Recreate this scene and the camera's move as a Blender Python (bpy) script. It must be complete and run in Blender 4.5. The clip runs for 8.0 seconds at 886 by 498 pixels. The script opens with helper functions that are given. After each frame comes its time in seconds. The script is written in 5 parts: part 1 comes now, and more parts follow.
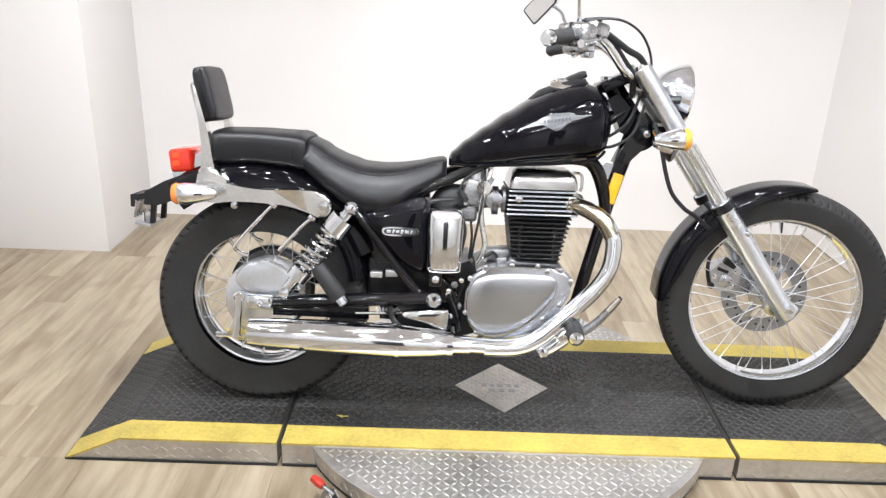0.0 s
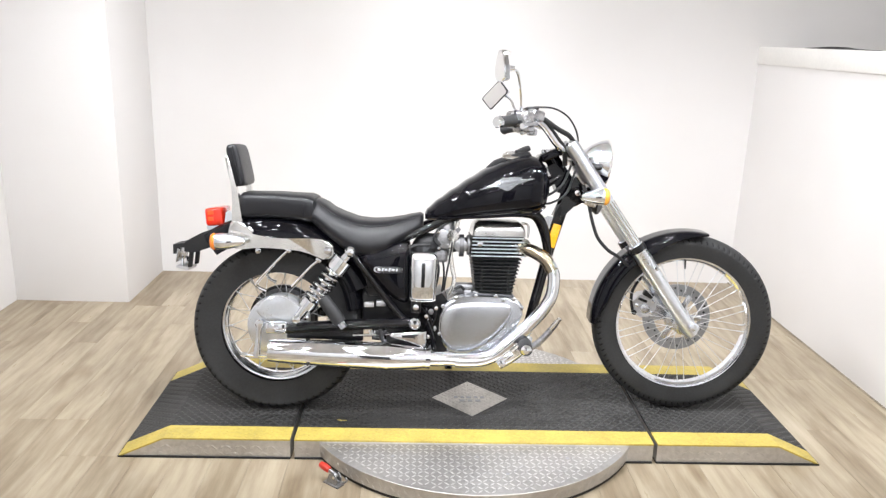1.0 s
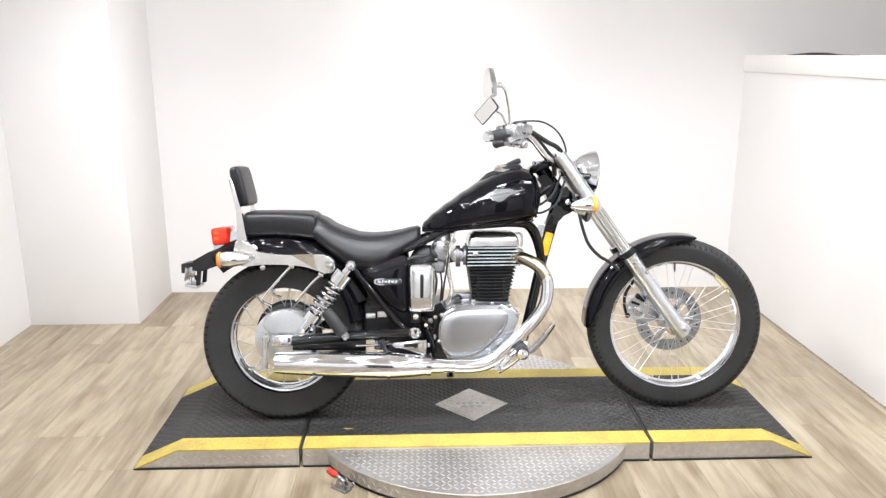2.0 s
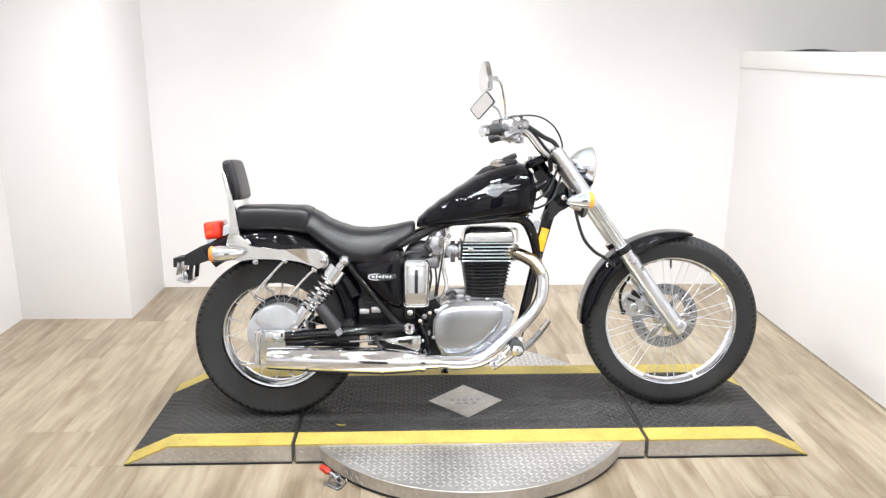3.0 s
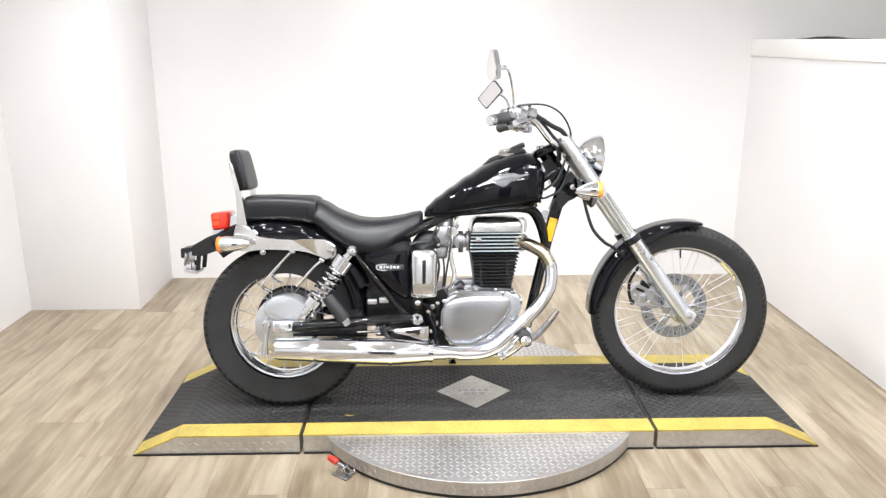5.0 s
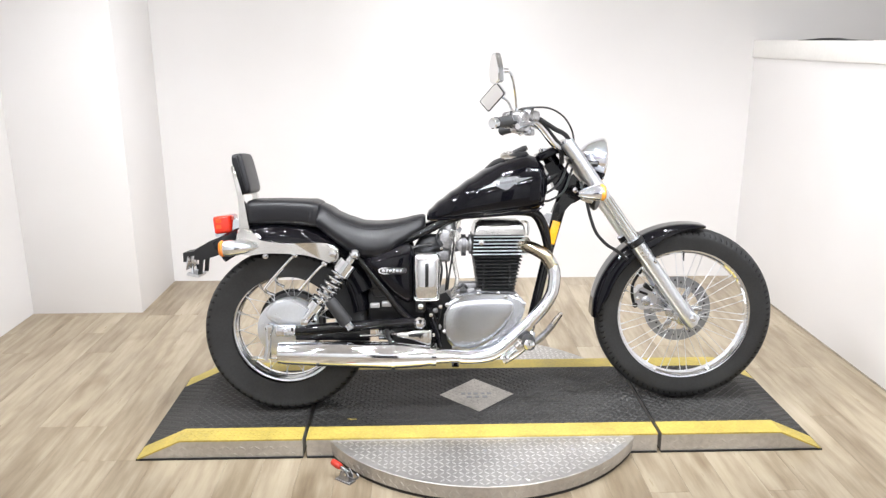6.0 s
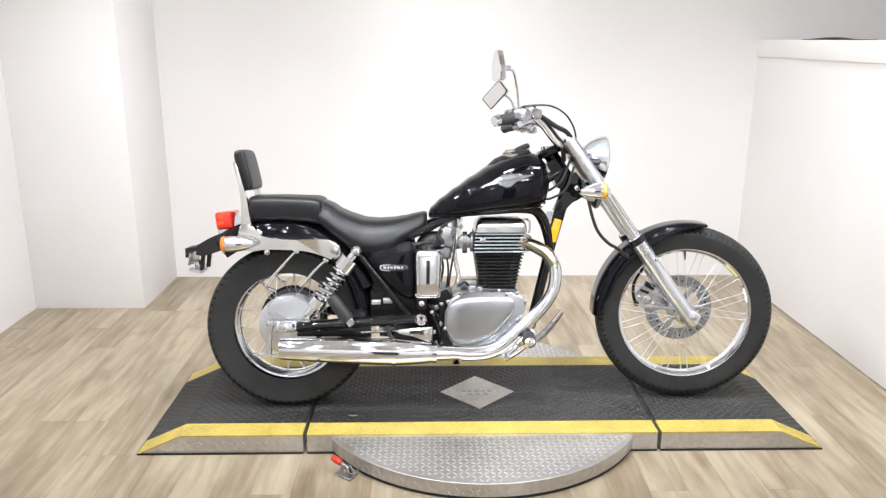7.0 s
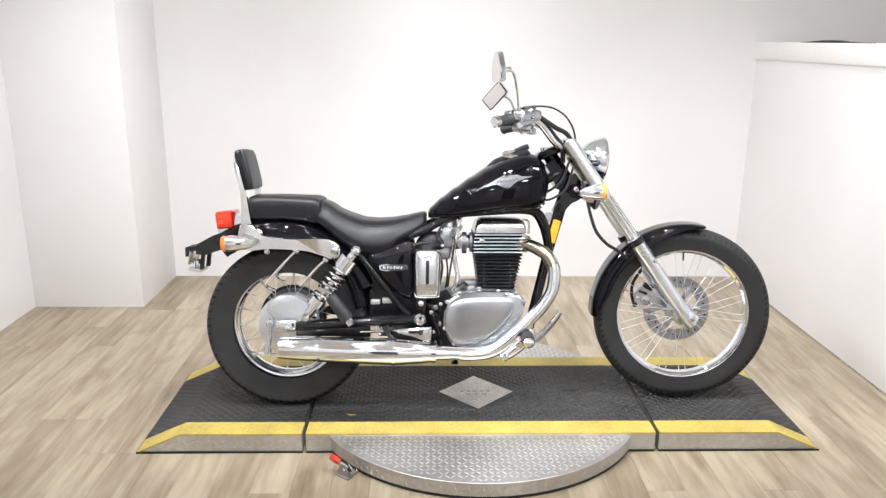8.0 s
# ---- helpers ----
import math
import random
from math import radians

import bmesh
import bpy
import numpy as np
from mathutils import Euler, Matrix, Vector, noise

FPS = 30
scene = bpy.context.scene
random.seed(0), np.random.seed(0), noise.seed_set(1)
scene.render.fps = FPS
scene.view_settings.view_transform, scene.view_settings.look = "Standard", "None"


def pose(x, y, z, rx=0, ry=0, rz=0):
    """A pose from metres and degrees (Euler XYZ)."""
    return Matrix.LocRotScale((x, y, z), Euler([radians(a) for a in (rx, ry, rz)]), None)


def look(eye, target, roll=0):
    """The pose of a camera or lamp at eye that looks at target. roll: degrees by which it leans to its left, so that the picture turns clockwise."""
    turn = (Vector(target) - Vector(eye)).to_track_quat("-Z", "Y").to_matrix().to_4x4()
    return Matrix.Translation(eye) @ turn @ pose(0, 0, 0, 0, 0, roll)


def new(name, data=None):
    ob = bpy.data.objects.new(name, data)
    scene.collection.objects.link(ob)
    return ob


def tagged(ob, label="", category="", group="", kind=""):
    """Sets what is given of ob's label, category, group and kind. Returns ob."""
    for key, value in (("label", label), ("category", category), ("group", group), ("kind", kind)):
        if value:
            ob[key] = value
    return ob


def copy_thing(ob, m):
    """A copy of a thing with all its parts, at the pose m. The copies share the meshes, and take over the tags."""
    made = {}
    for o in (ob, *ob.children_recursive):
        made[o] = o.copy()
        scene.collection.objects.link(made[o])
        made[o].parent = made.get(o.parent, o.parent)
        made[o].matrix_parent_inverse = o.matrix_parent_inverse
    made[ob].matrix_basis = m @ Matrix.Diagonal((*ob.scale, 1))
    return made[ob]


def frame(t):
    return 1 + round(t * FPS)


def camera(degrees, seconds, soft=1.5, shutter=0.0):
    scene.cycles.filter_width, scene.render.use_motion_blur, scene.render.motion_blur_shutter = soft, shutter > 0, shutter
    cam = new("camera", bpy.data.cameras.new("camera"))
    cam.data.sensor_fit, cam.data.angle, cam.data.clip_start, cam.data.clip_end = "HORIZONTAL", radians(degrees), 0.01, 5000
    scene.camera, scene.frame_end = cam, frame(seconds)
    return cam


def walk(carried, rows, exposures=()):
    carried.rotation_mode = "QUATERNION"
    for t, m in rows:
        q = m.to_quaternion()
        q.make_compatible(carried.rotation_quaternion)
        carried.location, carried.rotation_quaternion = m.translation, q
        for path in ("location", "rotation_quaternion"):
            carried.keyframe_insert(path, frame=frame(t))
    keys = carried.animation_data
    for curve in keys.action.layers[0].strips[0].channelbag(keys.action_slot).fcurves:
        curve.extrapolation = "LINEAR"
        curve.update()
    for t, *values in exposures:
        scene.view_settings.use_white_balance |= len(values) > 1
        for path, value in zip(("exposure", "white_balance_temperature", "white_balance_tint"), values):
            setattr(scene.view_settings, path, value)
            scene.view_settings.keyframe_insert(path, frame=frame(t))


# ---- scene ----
cam = camera(59.9, 8.0, soft=1.35)
PATH = [
    (0, (-0.211, -2.069, 1.317), (-0.197, -0.201, 0.602), 2.1),
    (0.2, (-0.194, -2.216, 1.356), (-0.168, -0.341, 0.688), 2.0),
    (0.3, (-0.211, -2.297, 1.374), (-0.142, -0.404, 0.765), 2.1),
    (0.5, (-0.24, -2.434, 1.371), (-0.117, -0.511, 0.835), 1.6),
    (0.8, (-0.272, -2.59, 1.409), (-0.168, -0.669, 0.861), 1.8),
    (1, (-0.233, -2.661, 1.405), (-0.152, -0.736, 0.868), 2.0),
    (1.2, (-0.217, -2.723, 1.408), (-0.151, -0.792, 0.891), 2.2),
    (1.5, (-0.191, -2.765, 1.415), (-0.121, -0.831, 0.913), 1.4),
    (1.7, (-0.199, -2.773, 1.415), (-0.141, -0.836, 0.919), -0.1),
    (2.8, (-0.202, -2.757, 1.407), (-0.124, -0.821, 0.912), 0.3),
    (3, (-0.198, -2.75, 1.404), (-0.123, -0.816, 0.9), 0.3),
    (3.5, (-0.195, -2.743, 1.409), (-0.143, -0.811, 0.893), 0.3),
    (4, (-0.201, -2.736, 1.406), (-0.151, -0.807, 0.88), -0.2),
    (4.5, (-0.191, -2.729, 1.407), (-0.137, -0.803, 0.871), -0.0),
    (4.7, (-0.2, -2.736, 1.399), (-0.143, -0.809, 0.866), 0.1),
    (5.8, (-0.197, -2.74, 1.398), (-0.146, -0.809, 0.878), -0.1),
    (6, (-0.205, -2.731, 1.406), (-0.152, -0.802, 0.881), -0.1),
    (6.5, (-0.196, -2.733, 1.406), (-0.147, -0.807, 0.871), 0.0),
    (7, (-0.199, -2.735, 1.404), (-0.154, -0.807, 0.874), 0.2),
    (7.5, (-0.207, -2.742, 1.401), (-0.157, -0.814, 0.871), 0.3),
    (8, (-0.204, -2.744, 1.406), (-0.154, -0.816, 0.877), 0.5),
]
walk(cam, [(t, look(e, a, r)) for t, e, a, r in PATH],
     [(0, -0.24), (0.5, -0.22), (1.0, -0.16), (1.5, -0.10), (3.0, -0.06), (4.5, -0.06), (6.0, -0.14), (6.5, -0.18), (7.0, -0.21), (8.0, -0.24)])

# ---- world: a closed room, so only a faint grey outside ----
world = bpy.data.worlds.new("world")
scene.world = world
world.use_nodes = True
world.node_tree.nodes["Background"].inputs[0].default_value = (0.5, 0.5, 0.52, 1)
world.node_tree.nodes["Background"].inputs[1].default_value = 0.05

SPOT_POWER = 94.0
FILL_POWER = 9.5
LAMP_COLOUR = (0.93, 0.955, 1.0)
CEILING = 2.95


# ---- materials ----
def nodes_of(name):
    m = bpy.data.materials.new(name)
    m.use_nodes = True
    nt = m.node_tree
    return m, nt, nt.nodes["Principled BSDF"]


def link(nt, a, b):
    nt.links.new(a, b)


def coords(nt, scale=(1, 1, 1), rot=(0, 0, 0)):
    tc = nt.nodes.new("ShaderNodeTexCoord")
    mp = nt.nodes.new("ShaderNodeMapping")
    mp.inputs["Scale"].default_value = scale
    mp.inputs["Rotation"].default_value = rot
    link(nt, tc.outputs["Object"], mp.inputs["Vector"])
    return mp.outputs["Vector"]


def noise_tex(nt, vec, scale, detail=4.0, rough=0.55):
    n = nt.nodes.new("ShaderNodeTexNoise")
    n.inputs["Scale"].default_value = scale
    n.inputs["Detail"].default_value = detail
    n.inputs["Roughness"].default_value = rough
    link(nt, vec, n.inputs["Vector"])
    return n.outputs["Fac"]


def ramp(nt, fac, stops):
    r = nt.nodes.new("ShaderNodeValToRGB")
    el = r.color_ramp.elements
    while len(el) < len(stops):
        el.new(0.5)
    for e, (p, c) in zip(el, stops):
        e.position = p
        e.color = c if len(c) == 4 else (*c, 1)
    link(nt, fac, r.inputs["Fac"])
    return r.outputs["Color"]


def bump(nt, bsdf, height, strength=0.2, dist=0.01):
    b = nt.nodes.new("ShaderNodeBump")
    b.inputs["Strength"].default_value = strength
    b.inputs["Distance"].default_value = dist
    link(nt, height, b.inputs["Height"])
    link(nt, b.outputs["Normal"], bsdf.inputs["Normal"])


def surface(name, base, rough, metal=0.0, var=0.15, scale=6.0, fine=60.0, rough_var=0.1, bump_s=0.0, coat=0.0, stretch=(1, 1, 1), spec=None):
    """A plain material with large stains and fine grain."""
    m, nt, b = nodes_of(name)
    v = coords(nt, stretch)
    big = noise_tex(nt, v, scale)
    small = noise_tex(nt, v, fine, 6.0, 0.65)
    mix = nt.nodes.new("ShaderNodeMath")
    mix.operation = "ADD"
    link(nt, big, mix.inputs[0])
    link(nt, small, mix.inputs[1])
    half = nt.nodes.new("ShaderNodeMath")
    half.operation = "MULTIPLY"
    half.inputs[1].default_value = 0.5
    link(nt, mix.outputs[0], half.inputs[0])
    lo = tuple(c * (1 - var) for c in base)
    hi = tuple(min(1, c * (1 + var)) for c in base)
    link(nt, ramp(nt, half.outputs[0], [(0.35, lo), (0.65, hi)]), b.inputs["Base Color"])
    b.inputs["Metallic"].default_value = metal
    rr = ramp(nt, half.outputs[0], [(0.3, (max(0, rough - rough_var),) * 3), (0.7, (min(1, rough + rough_var),) * 3)])
    link(nt, rr, b.inputs["Roughness"])
    if coat:
        b.inputs["Coat Weight"].default_value = coat
        b.inputs["Coat Roughness"].default_value = 0.03
    if spec is not None:
        b.inputs["Specular IOR Level"].default_value = spec
    if bump_s:
        bump(nt, b, small, bump_s, 0.002)
    return m


CHROME = surface("chrome", (0.86, 0.89, 0.94), 0.03, 1.0, 0.06, 5, 50, 0.018)
CHROME_SOFT = surface("polished_chrome", (0.80, 0.82, 0.85), 0.055, 1.0, 0.08, 6, 60, 0.03)
CHROME_DULL = surface("dulled_chrome", (0.55, 0.545, 0.535), 0.24, 1.0, 0.08, 8, 60, 0.05)
CHROME_WORN = surface("worn_chrome", (0.74, 0.73, 0.71), 0.16, 1.0, 0.14, 14, 90, 0.08)
STEEL_WARM = surface("heat_tinted_chrome", (0.38, 0.33, 0.245), 0.15, 1.0, 0.16, 9, 60, 0.06)
ALU = surface("satin_aluminium", (0.52, 0.535, 0.565), 0.25, 1.0, 0.04, 5, 22, 0.025, 0.0, stretch=(1, 1, 4))
FORK_ALU = surface("fork_aluminium", (0.82, 0.86, 0.92), 0.30, 1.0, 0.05, 8, 90, 0.06)
ROTOR = surface("brake_rotor_steel", (0.33, 0.34, 0.355), 0.38, 1.0, 0.1, 10, 120, 0.08)
EMBLEM = surface("emblem_metal", (0.14, 0.143, 0.15), 0.30, 1.0, 0.12, 60, 260, 0.08)
CAST_DARK = surface("dull_cast_metal", (0.15, 0.15, 0.155), 0.42, 1.0, 0.35, 25, 180, 0.12, 0.2)
CAST_DUSTY = surface("dusty_cast_metal", (0.33, 0.33, 0.34), 0.48, 1.0, 0.4, 30, 160, 0.12, 0.25)
RIM = surface("rim_chrome", (0.85, 0.87, 0.90), 0.13, 1.0, 0.08, 12, 80, 0.06)
WIRE = surface("spoke_wire", (0.60, 0.61, 0.63), 0.48, 1.0, 0.08)
ALU_CAST = surface("cast_aluminium", (0.58, 0.58, 0.6), 0.42, 1.0, 0.14, 12, 180, 0.1, 0.15)
HOUSING = surface("housing_aluminium", (0.44, 0.44, 0.45), 0.28, 1.0, 0.2, 40, 150, 0.1, 0.1)
BLACK = surface("black_gloss_paint", (0.003, 0.003, 0.0045), 0.035, 0.0, 0.3, 4, 60, 0.015, spec=0.27)
BLACK_FRAME = surface("black_frame_enamel", (0.004, 0.004, 0.005), 0.06, 0.0, 0.3, 6, 80, 0.03, spec=0.5)
BLACK_SATIN = surface("black_satin_paint", (0.008, 0.008, 0.009), 0.34, 0.0, 0.3, 12, 90, 0.12, 0.05, spec=0.4)
BLACK_PLASTIC = surface("black_plastic", (0.011, 0.011, 0.012), 0.5, 0.0, 0.25, 10, 120, 0.1, 0.08, spec=0.4)
TYRE = surface("tyre_rubber", (0.021, 0.021, 0.0215), 0.54, 0.0, 0.35, 9, 140, 0.12, 0.2, spec=0.34)
# same rubber made darker: shade in the tread slots put into the colour
SLOT_SHADE = surface("shaded_tread_slot", (0.0145, 0.0145, 0.0145), 0.7, 0.0, 0.3, 9, 140, 0.1, spec=0.1)
GRIP = surface("grip_rubber", (0.02, 0.02, 0.021), 0.6, 0.0, 0.25, 20, 200, 0.1, 0.2)
LEATHER = surface("black_vinyl", (0.005, 0.005, 0.0068), 0.39, 0.0, 0.25, 6, 260, 0.08, 0.16, spec=0.42)
ENGINE_BLACK = surface("engine_black", (0.005, 0.005, 0.0055), 0.46, 0.0, 0.3, 15, 120, 0.12, 0.1, spec=0.35)
YELLOW = surface("yellow_paint", (0.48, 0.372, 0.085), 0.5, 0.0, 0.24, 9, 90, 0.1, 0.12)
DECK = surface("black_grip_coating", (0.026, 0.025, 0.0242), 0.52, 0.0, 0.45, 3.5, 60, 0.14, 0.2, spec=0.36)
DECK_WORN = surface("worn_grip_coating", (0.044, 0.043, 0.0415), 0.42, 0.0, 0.5, 3.5, 60, 0.14, 0.1, spec=0.5)
PLATE = surface("tread_plate", (0.57, 0.555, 0.54), 0.50, 1.0, 0.2, 3, 50, 0.10, 0.06)
TREAD = surface("polished_tread", (0.80, 0.79, 0.78), 0.36, 1.0, 0.15, 6, 60, 0.08)
PLATE_OLD = surface("worn_tread_plate", (0.50, 0.48, 0.45), 0.42, 1.0, 0.3, 9, 80, 0.12, 0.1)
DARK_PRINT = surface("dark_print", (0.05, 0.05, 0.055), 0.4, 0.0, 0.1)
RED_PLASTIC = surface("red_plastic", (0.5, 0.03, 0.015), 0.4, 0.0, 0.2, 15, 80)
AMBER_REFL = surface("amber_reflector", (0.85, 0.42, 0.02), 0.25, 0.0, 0.1, 20, 200)
CEIL = surface("ceiling_paint", (0.8, 0.79, 0.78), 0.8, 0.0, 0.05, 2, 60, 0.05, 0.1)
GREY = surface("grey_wall_paint", (0.82, 0.82, 0.82), 0.7, 0.0, 0.08, 2, 60, 0.06)
DARK_PANEL = surface("dark_panel_paint", (0.03, 0.03, 0.032), 0.5, 0.0, 0.15, 3, 60, 0.06)
TRIM = surface("white_trim_paint", (0.78, 0.76, 0.73), 0.45, 0.0, 0.05, 3, 60, 0.06)
DIRT_JOINT = surface("dirty_joint", (0.30, 0.26, 0.21), 0.8, 0.0, 0.5, 9, 90)
SUBFLOOR = surface("dark_joint", (0.10, 0.08, 0.06), 0.8)


def lens(name, col, rough=0.12, trans=0.55, emit=0.0):
    m, nt, b = nodes_of(name)
    v = coords(nt)
    link(nt, ramp(nt, noise_tex(nt, v, 30), [(0.3, tuple(c * 0.85 for c in col)), (0.7, col)]), b.inputs["Base Color"])
    b.inputs["Roughness"].default_value = rough
    b.inputs["Transmission Weight"].default_value = trans
    b.inputs["Coat Weight"].default_value = 0.6
    return m


RED_LENS = lens("red_lens", (0.9, 0.035, 0.012), 0.15, 0.2)
RED_ORANGE = lens("orange_red_lens", (0.93, 0.10, 0.018), 0.15, 0.2)
AMBER = lens("amber_lens", (0.95, 0.26, 0.03), 0.15, 0.2)
AMBER_PALE = lens("pale_amber_lens", (0.95, 0.45, 0.05), 0.15, 0.2)
GLASS = lens("clear_glass", (0.98, 0.98, 0.98), 0.02, 1.0)


def mirror_material():
    m, nt, b = nodes_of("mirror_glass")
    b.inputs["Base Color"].default_value = (0.9, 0.9, 0.9, 1)
    b.inputs["Metallic"].default_value = 1.0
    b.inputs["Roughness"].default_value = 0.02
    return m


MIRROR = mirror_material()


def wall_material():
    m, nt, b = nodes_of("white_wall_paint")
    v = coords(nt)
    big = noise_tex(nt, v, 0.9, 3)
    link(nt, ramp(nt, big, [(0.3, (0.675, 0.653, 0.638)), (0.7, (0.72, 0.70, 0.69))]), b.inputs["Base Color"])
    b.inputs["Roughness"].default_value = 0.55
    bump(nt, b, noise_tex(nt, v, 220, 4), 0.08, 0.002)
    return m


WALL = wall_material()


def plank_material():
    m, nt, b = nodes_of("oak_vinyl_plank")
    info = nt.nodes.new("ShaderNodeObjectInfo")
    tc = nt.nodes.new("ShaderNodeTexCoord")
    shift = nt.nodes.new("ShaderNodeVectorMath")
    shift.operation = "MULTIPLY_ADD"
    comb = nt.nodes.new("ShaderNodeCombineXYZ")
    for k in range(3):
        link(nt, info.outputs["Random"], comb.inputs[k])
    shift.inputs[1].default_value = (17, 23, 5)
    link(nt, comb.outputs[0], shift.inputs[0])
    link(nt, tc.outputs["Object"], shift.inputs[2])
    mp = nt.nodes.new("ShaderNodeMapping")
    mp.inputs["Scale"].default_value = (9, 0.9, 1)
    link(nt, shift.outputs[0], mp.inputs["Vector"])
    grain = noise_tex(nt, mp.outputs[0], 3.2, 8, 0.62)
    mp2 = nt.nodes.new("ShaderNodeMapping")
    mp2.inputs["Scale"].default_value = (3.6, 0.9, 1)
    link(nt, shift.outputs[0], mp2.inputs["Vector"])
    cloud = noise_tex(nt, mp2.outputs[0], 1.6, 3)
    mixf = nt.nodes.new("ShaderNodeMath")
    mixf.operation = "MULTIPLY_ADD"
    mixf.inputs[1].default_value = 0.46
    link(nt, grain, mixf.inputs[0])
    sc = nt.nodes.new("ShaderNodeMath")
    sc.operation = "MULTIPLY_ADD"
    sc.inputs[1].default_value = 0.46
    link(nt, cloud, sc.inputs[0])
    rnd = nt.nodes.new("ShaderNodeMath")
    rnd.operation = "MULTIPLY"
    rnd.inputs[1].default_value = 0.06
    link(nt, info.outputs["Random"], rnd.inputs[0])
    link(nt, rnd.outputs[0], sc.inputs[2])
    link(nt, sc.outputs[0], mixf.inputs[2])
    col = ramp(nt, mixf.outputs[0], [(0.30, (0.165, 0.120, 0.074)), (0.44, (0.272, 0.216, 0.146)), (0.56, (0.382, 0.318, 0.227)), (0.72, (0.475, 0.412, 0.312))])
    mp3 = nt.nodes.new("ShaderNodeMapping")
    mp3.inputs["Scale"].default_value = (1.6, 0.9, 1)
    link(nt, shift.outputs[0], mp3.inputs["Vector"])
    knots = ramp(nt, noise_tex(nt, mp3.outputs[0], 4.5, 2, 0.4), [(0.62, (1, 1, 1)), (0.78, (0.74, 0.69, 0.63))])
    mul = nt.nodes.new("ShaderNodeMix")
    mul.data_type, mul.blend_type = "RGBA", "MULTIPLY"
    mul.inputs["Factor"].default_value = 1.0
    link(nt, col, mul.inputs["A"])
    link(nt, knots, mul.inputs["B"])
    link(nt, mul.outputs["Result"], b.inputs["Base Color"])
    link(nt, ramp(nt, grain, [(0.3, (0.40,) * 3), (0.7, (0.27,) * 3)]), b.inputs["Roughness"])
    bump(nt, b, grain, 0.12, 0.002)
    return m


PLANK = plank_material()


def glow_material(strength):
    m, nt, b = nodes_of("lamp_diffuser")
    b.inputs["Base Color"].default_value = (0.9, 0.9, 0.88, 1)
    b.inputs["Emission Color"].default_value = (0.97, 0.98, 1.0, 1)
    b.inputs["Emission Strength"].default_value = strength
    return m


GLOW = glow_material(30.0)
GLOW_SOFT = glow_material(6.0)


# ---- mesh helpers ----
def part(name, bm, material, parent=None, label="", sharp=35, loc=None):
    """Links a bmesh as one mesh object under a thing or a part."""
    bmesh.ops.recalc_face_normals(bm, faces=bm.faces)
    lim = radians(sharp)
    for f in bm.faces:
        f.smooth = True
    for e in bm.edges:
        if len(e.link_faces) != 2 or e.calc_face_angle(3.2) > lim:
            e.smooth = False
    me = bpy.data.meshes.new(name)
    bm.to_mesh(me)
    bm.free()
    me.materials.append(material)
    return put(name, me, parent, label, loc)


def put(name, me, parent=None, label="", loc=None):
    ob = new(name, me)
    if parent is not None:
        ob.parent = parent
    if loc is not None:
        ob.matrix_basis = loc if isinstance(loc, Matrix) else Matrix.Translation(loc)
    if label:
        ob["label"] = label
    return ob


def thing(name, label, category, m=Matrix(), group="", kind=""):
    ob = new(name)
    ob.empty_display_size = 0.05
    ob.matrix_basis = m
    return tagged(ob, label, category, group, kind)


def rings_to_bm(rings, closed_ring=True, cap=True, loop=False, bm=None):
    bm = bm or bmesh.new()
    vs = [[bm.verts.new(p) for p in r] for r in rings]
    n = len(vs[0])
    last = len(vs) if loop else len(vs) - 1
    for i in range(last):
        a, b = vs[i], vs[(i + 1) % len(vs)]
        for j in range(n if closed_ring else n - 1):
            k = (j + 1) % n
            bm.faces.new((a[j], a[k], b[k], b[j]))
    if cap and not loop and closed_ring:
        bm.faces.new(vs[0][::-1])
        bm.faces.new(vs[-1])
    return bm


def spline(pts, steps=6):
    """Points of a smooth curve through pts."""
    P = [Vector(p) for p in pts]
    if len(P) < 3 or steps < 2:
        return P
    out = []
    for i in range(len(P) - 1):
        p0, p1, p2, p3 = P[max(i - 1, 0)], P[i], P[i + 1], P[min(i + 2, len(P) - 1)]
        for s in range(steps):
            t = s / steps
            out.append(0.5 * (2 * p1 + (p2 - p0) * t + (2 * p0 - 5 * p1 + 4 * p2 - p3) * t * t + (3 * p1 - p0 - 3 * p2 + p3) * t ** 3))
    out.append(P[-1])
    return out


def tube(pts, r, n=12, steps=6, flat=1.0, bm=None):
    """A round bar along a curve; r is one radius or one for each given point."""
    path = spline(pts, steps)
    if isinstance(r, (int, float)):
        rad = [r] * len(path)
    else:
        rad = [v[0] for v in spline([(x, 0, 0) for x in r], steps)]
    rings = []
    side = None
    for i, p in enumerate(path):
        d = (path[min(i + 1, len(path) - 1)] - path[max(i - 1, 0)]).normalized()
        if side is None:
            side = d.cross(Vector((0, 0, 1)) if abs(d.z) < 0.9 else Vector((0, 1, 0))).normalized()
        side = (side - d * side.dot(d)).normalized()
        up = d.cross(side)
        rings.append([p + rad[i] * (math.cos(a) * side + flat * math.sin(a) * up) for a in (math.tau * k / n for k in range(n))])
    return rings_to_bm(rings, bm=bm)


def lathe(profile, n=48, a=(0, 0, 0), b=(0, 1, 0), bm=None, closed=False):
    """Turns (along, radius) pairs about the axis from a towards b."""
    a, b = Vector(a), Vector(b)
    d = (b - a).normalized()
    s = d.cross(Vector((0, 0, 1)) if abs(d.z) < 0.9 else Vector((1, 0, 0))).normalized()
    u = d.cross(s)
    rings = [[a + d * h + r * (math.cos(t) * s + math.sin(t) * u) for t in (math.tau * k / n for k in range(n))] for h, r in profile]
    return rings_to_bm(rings, cap=not closed, loop=closed, bm=bm)


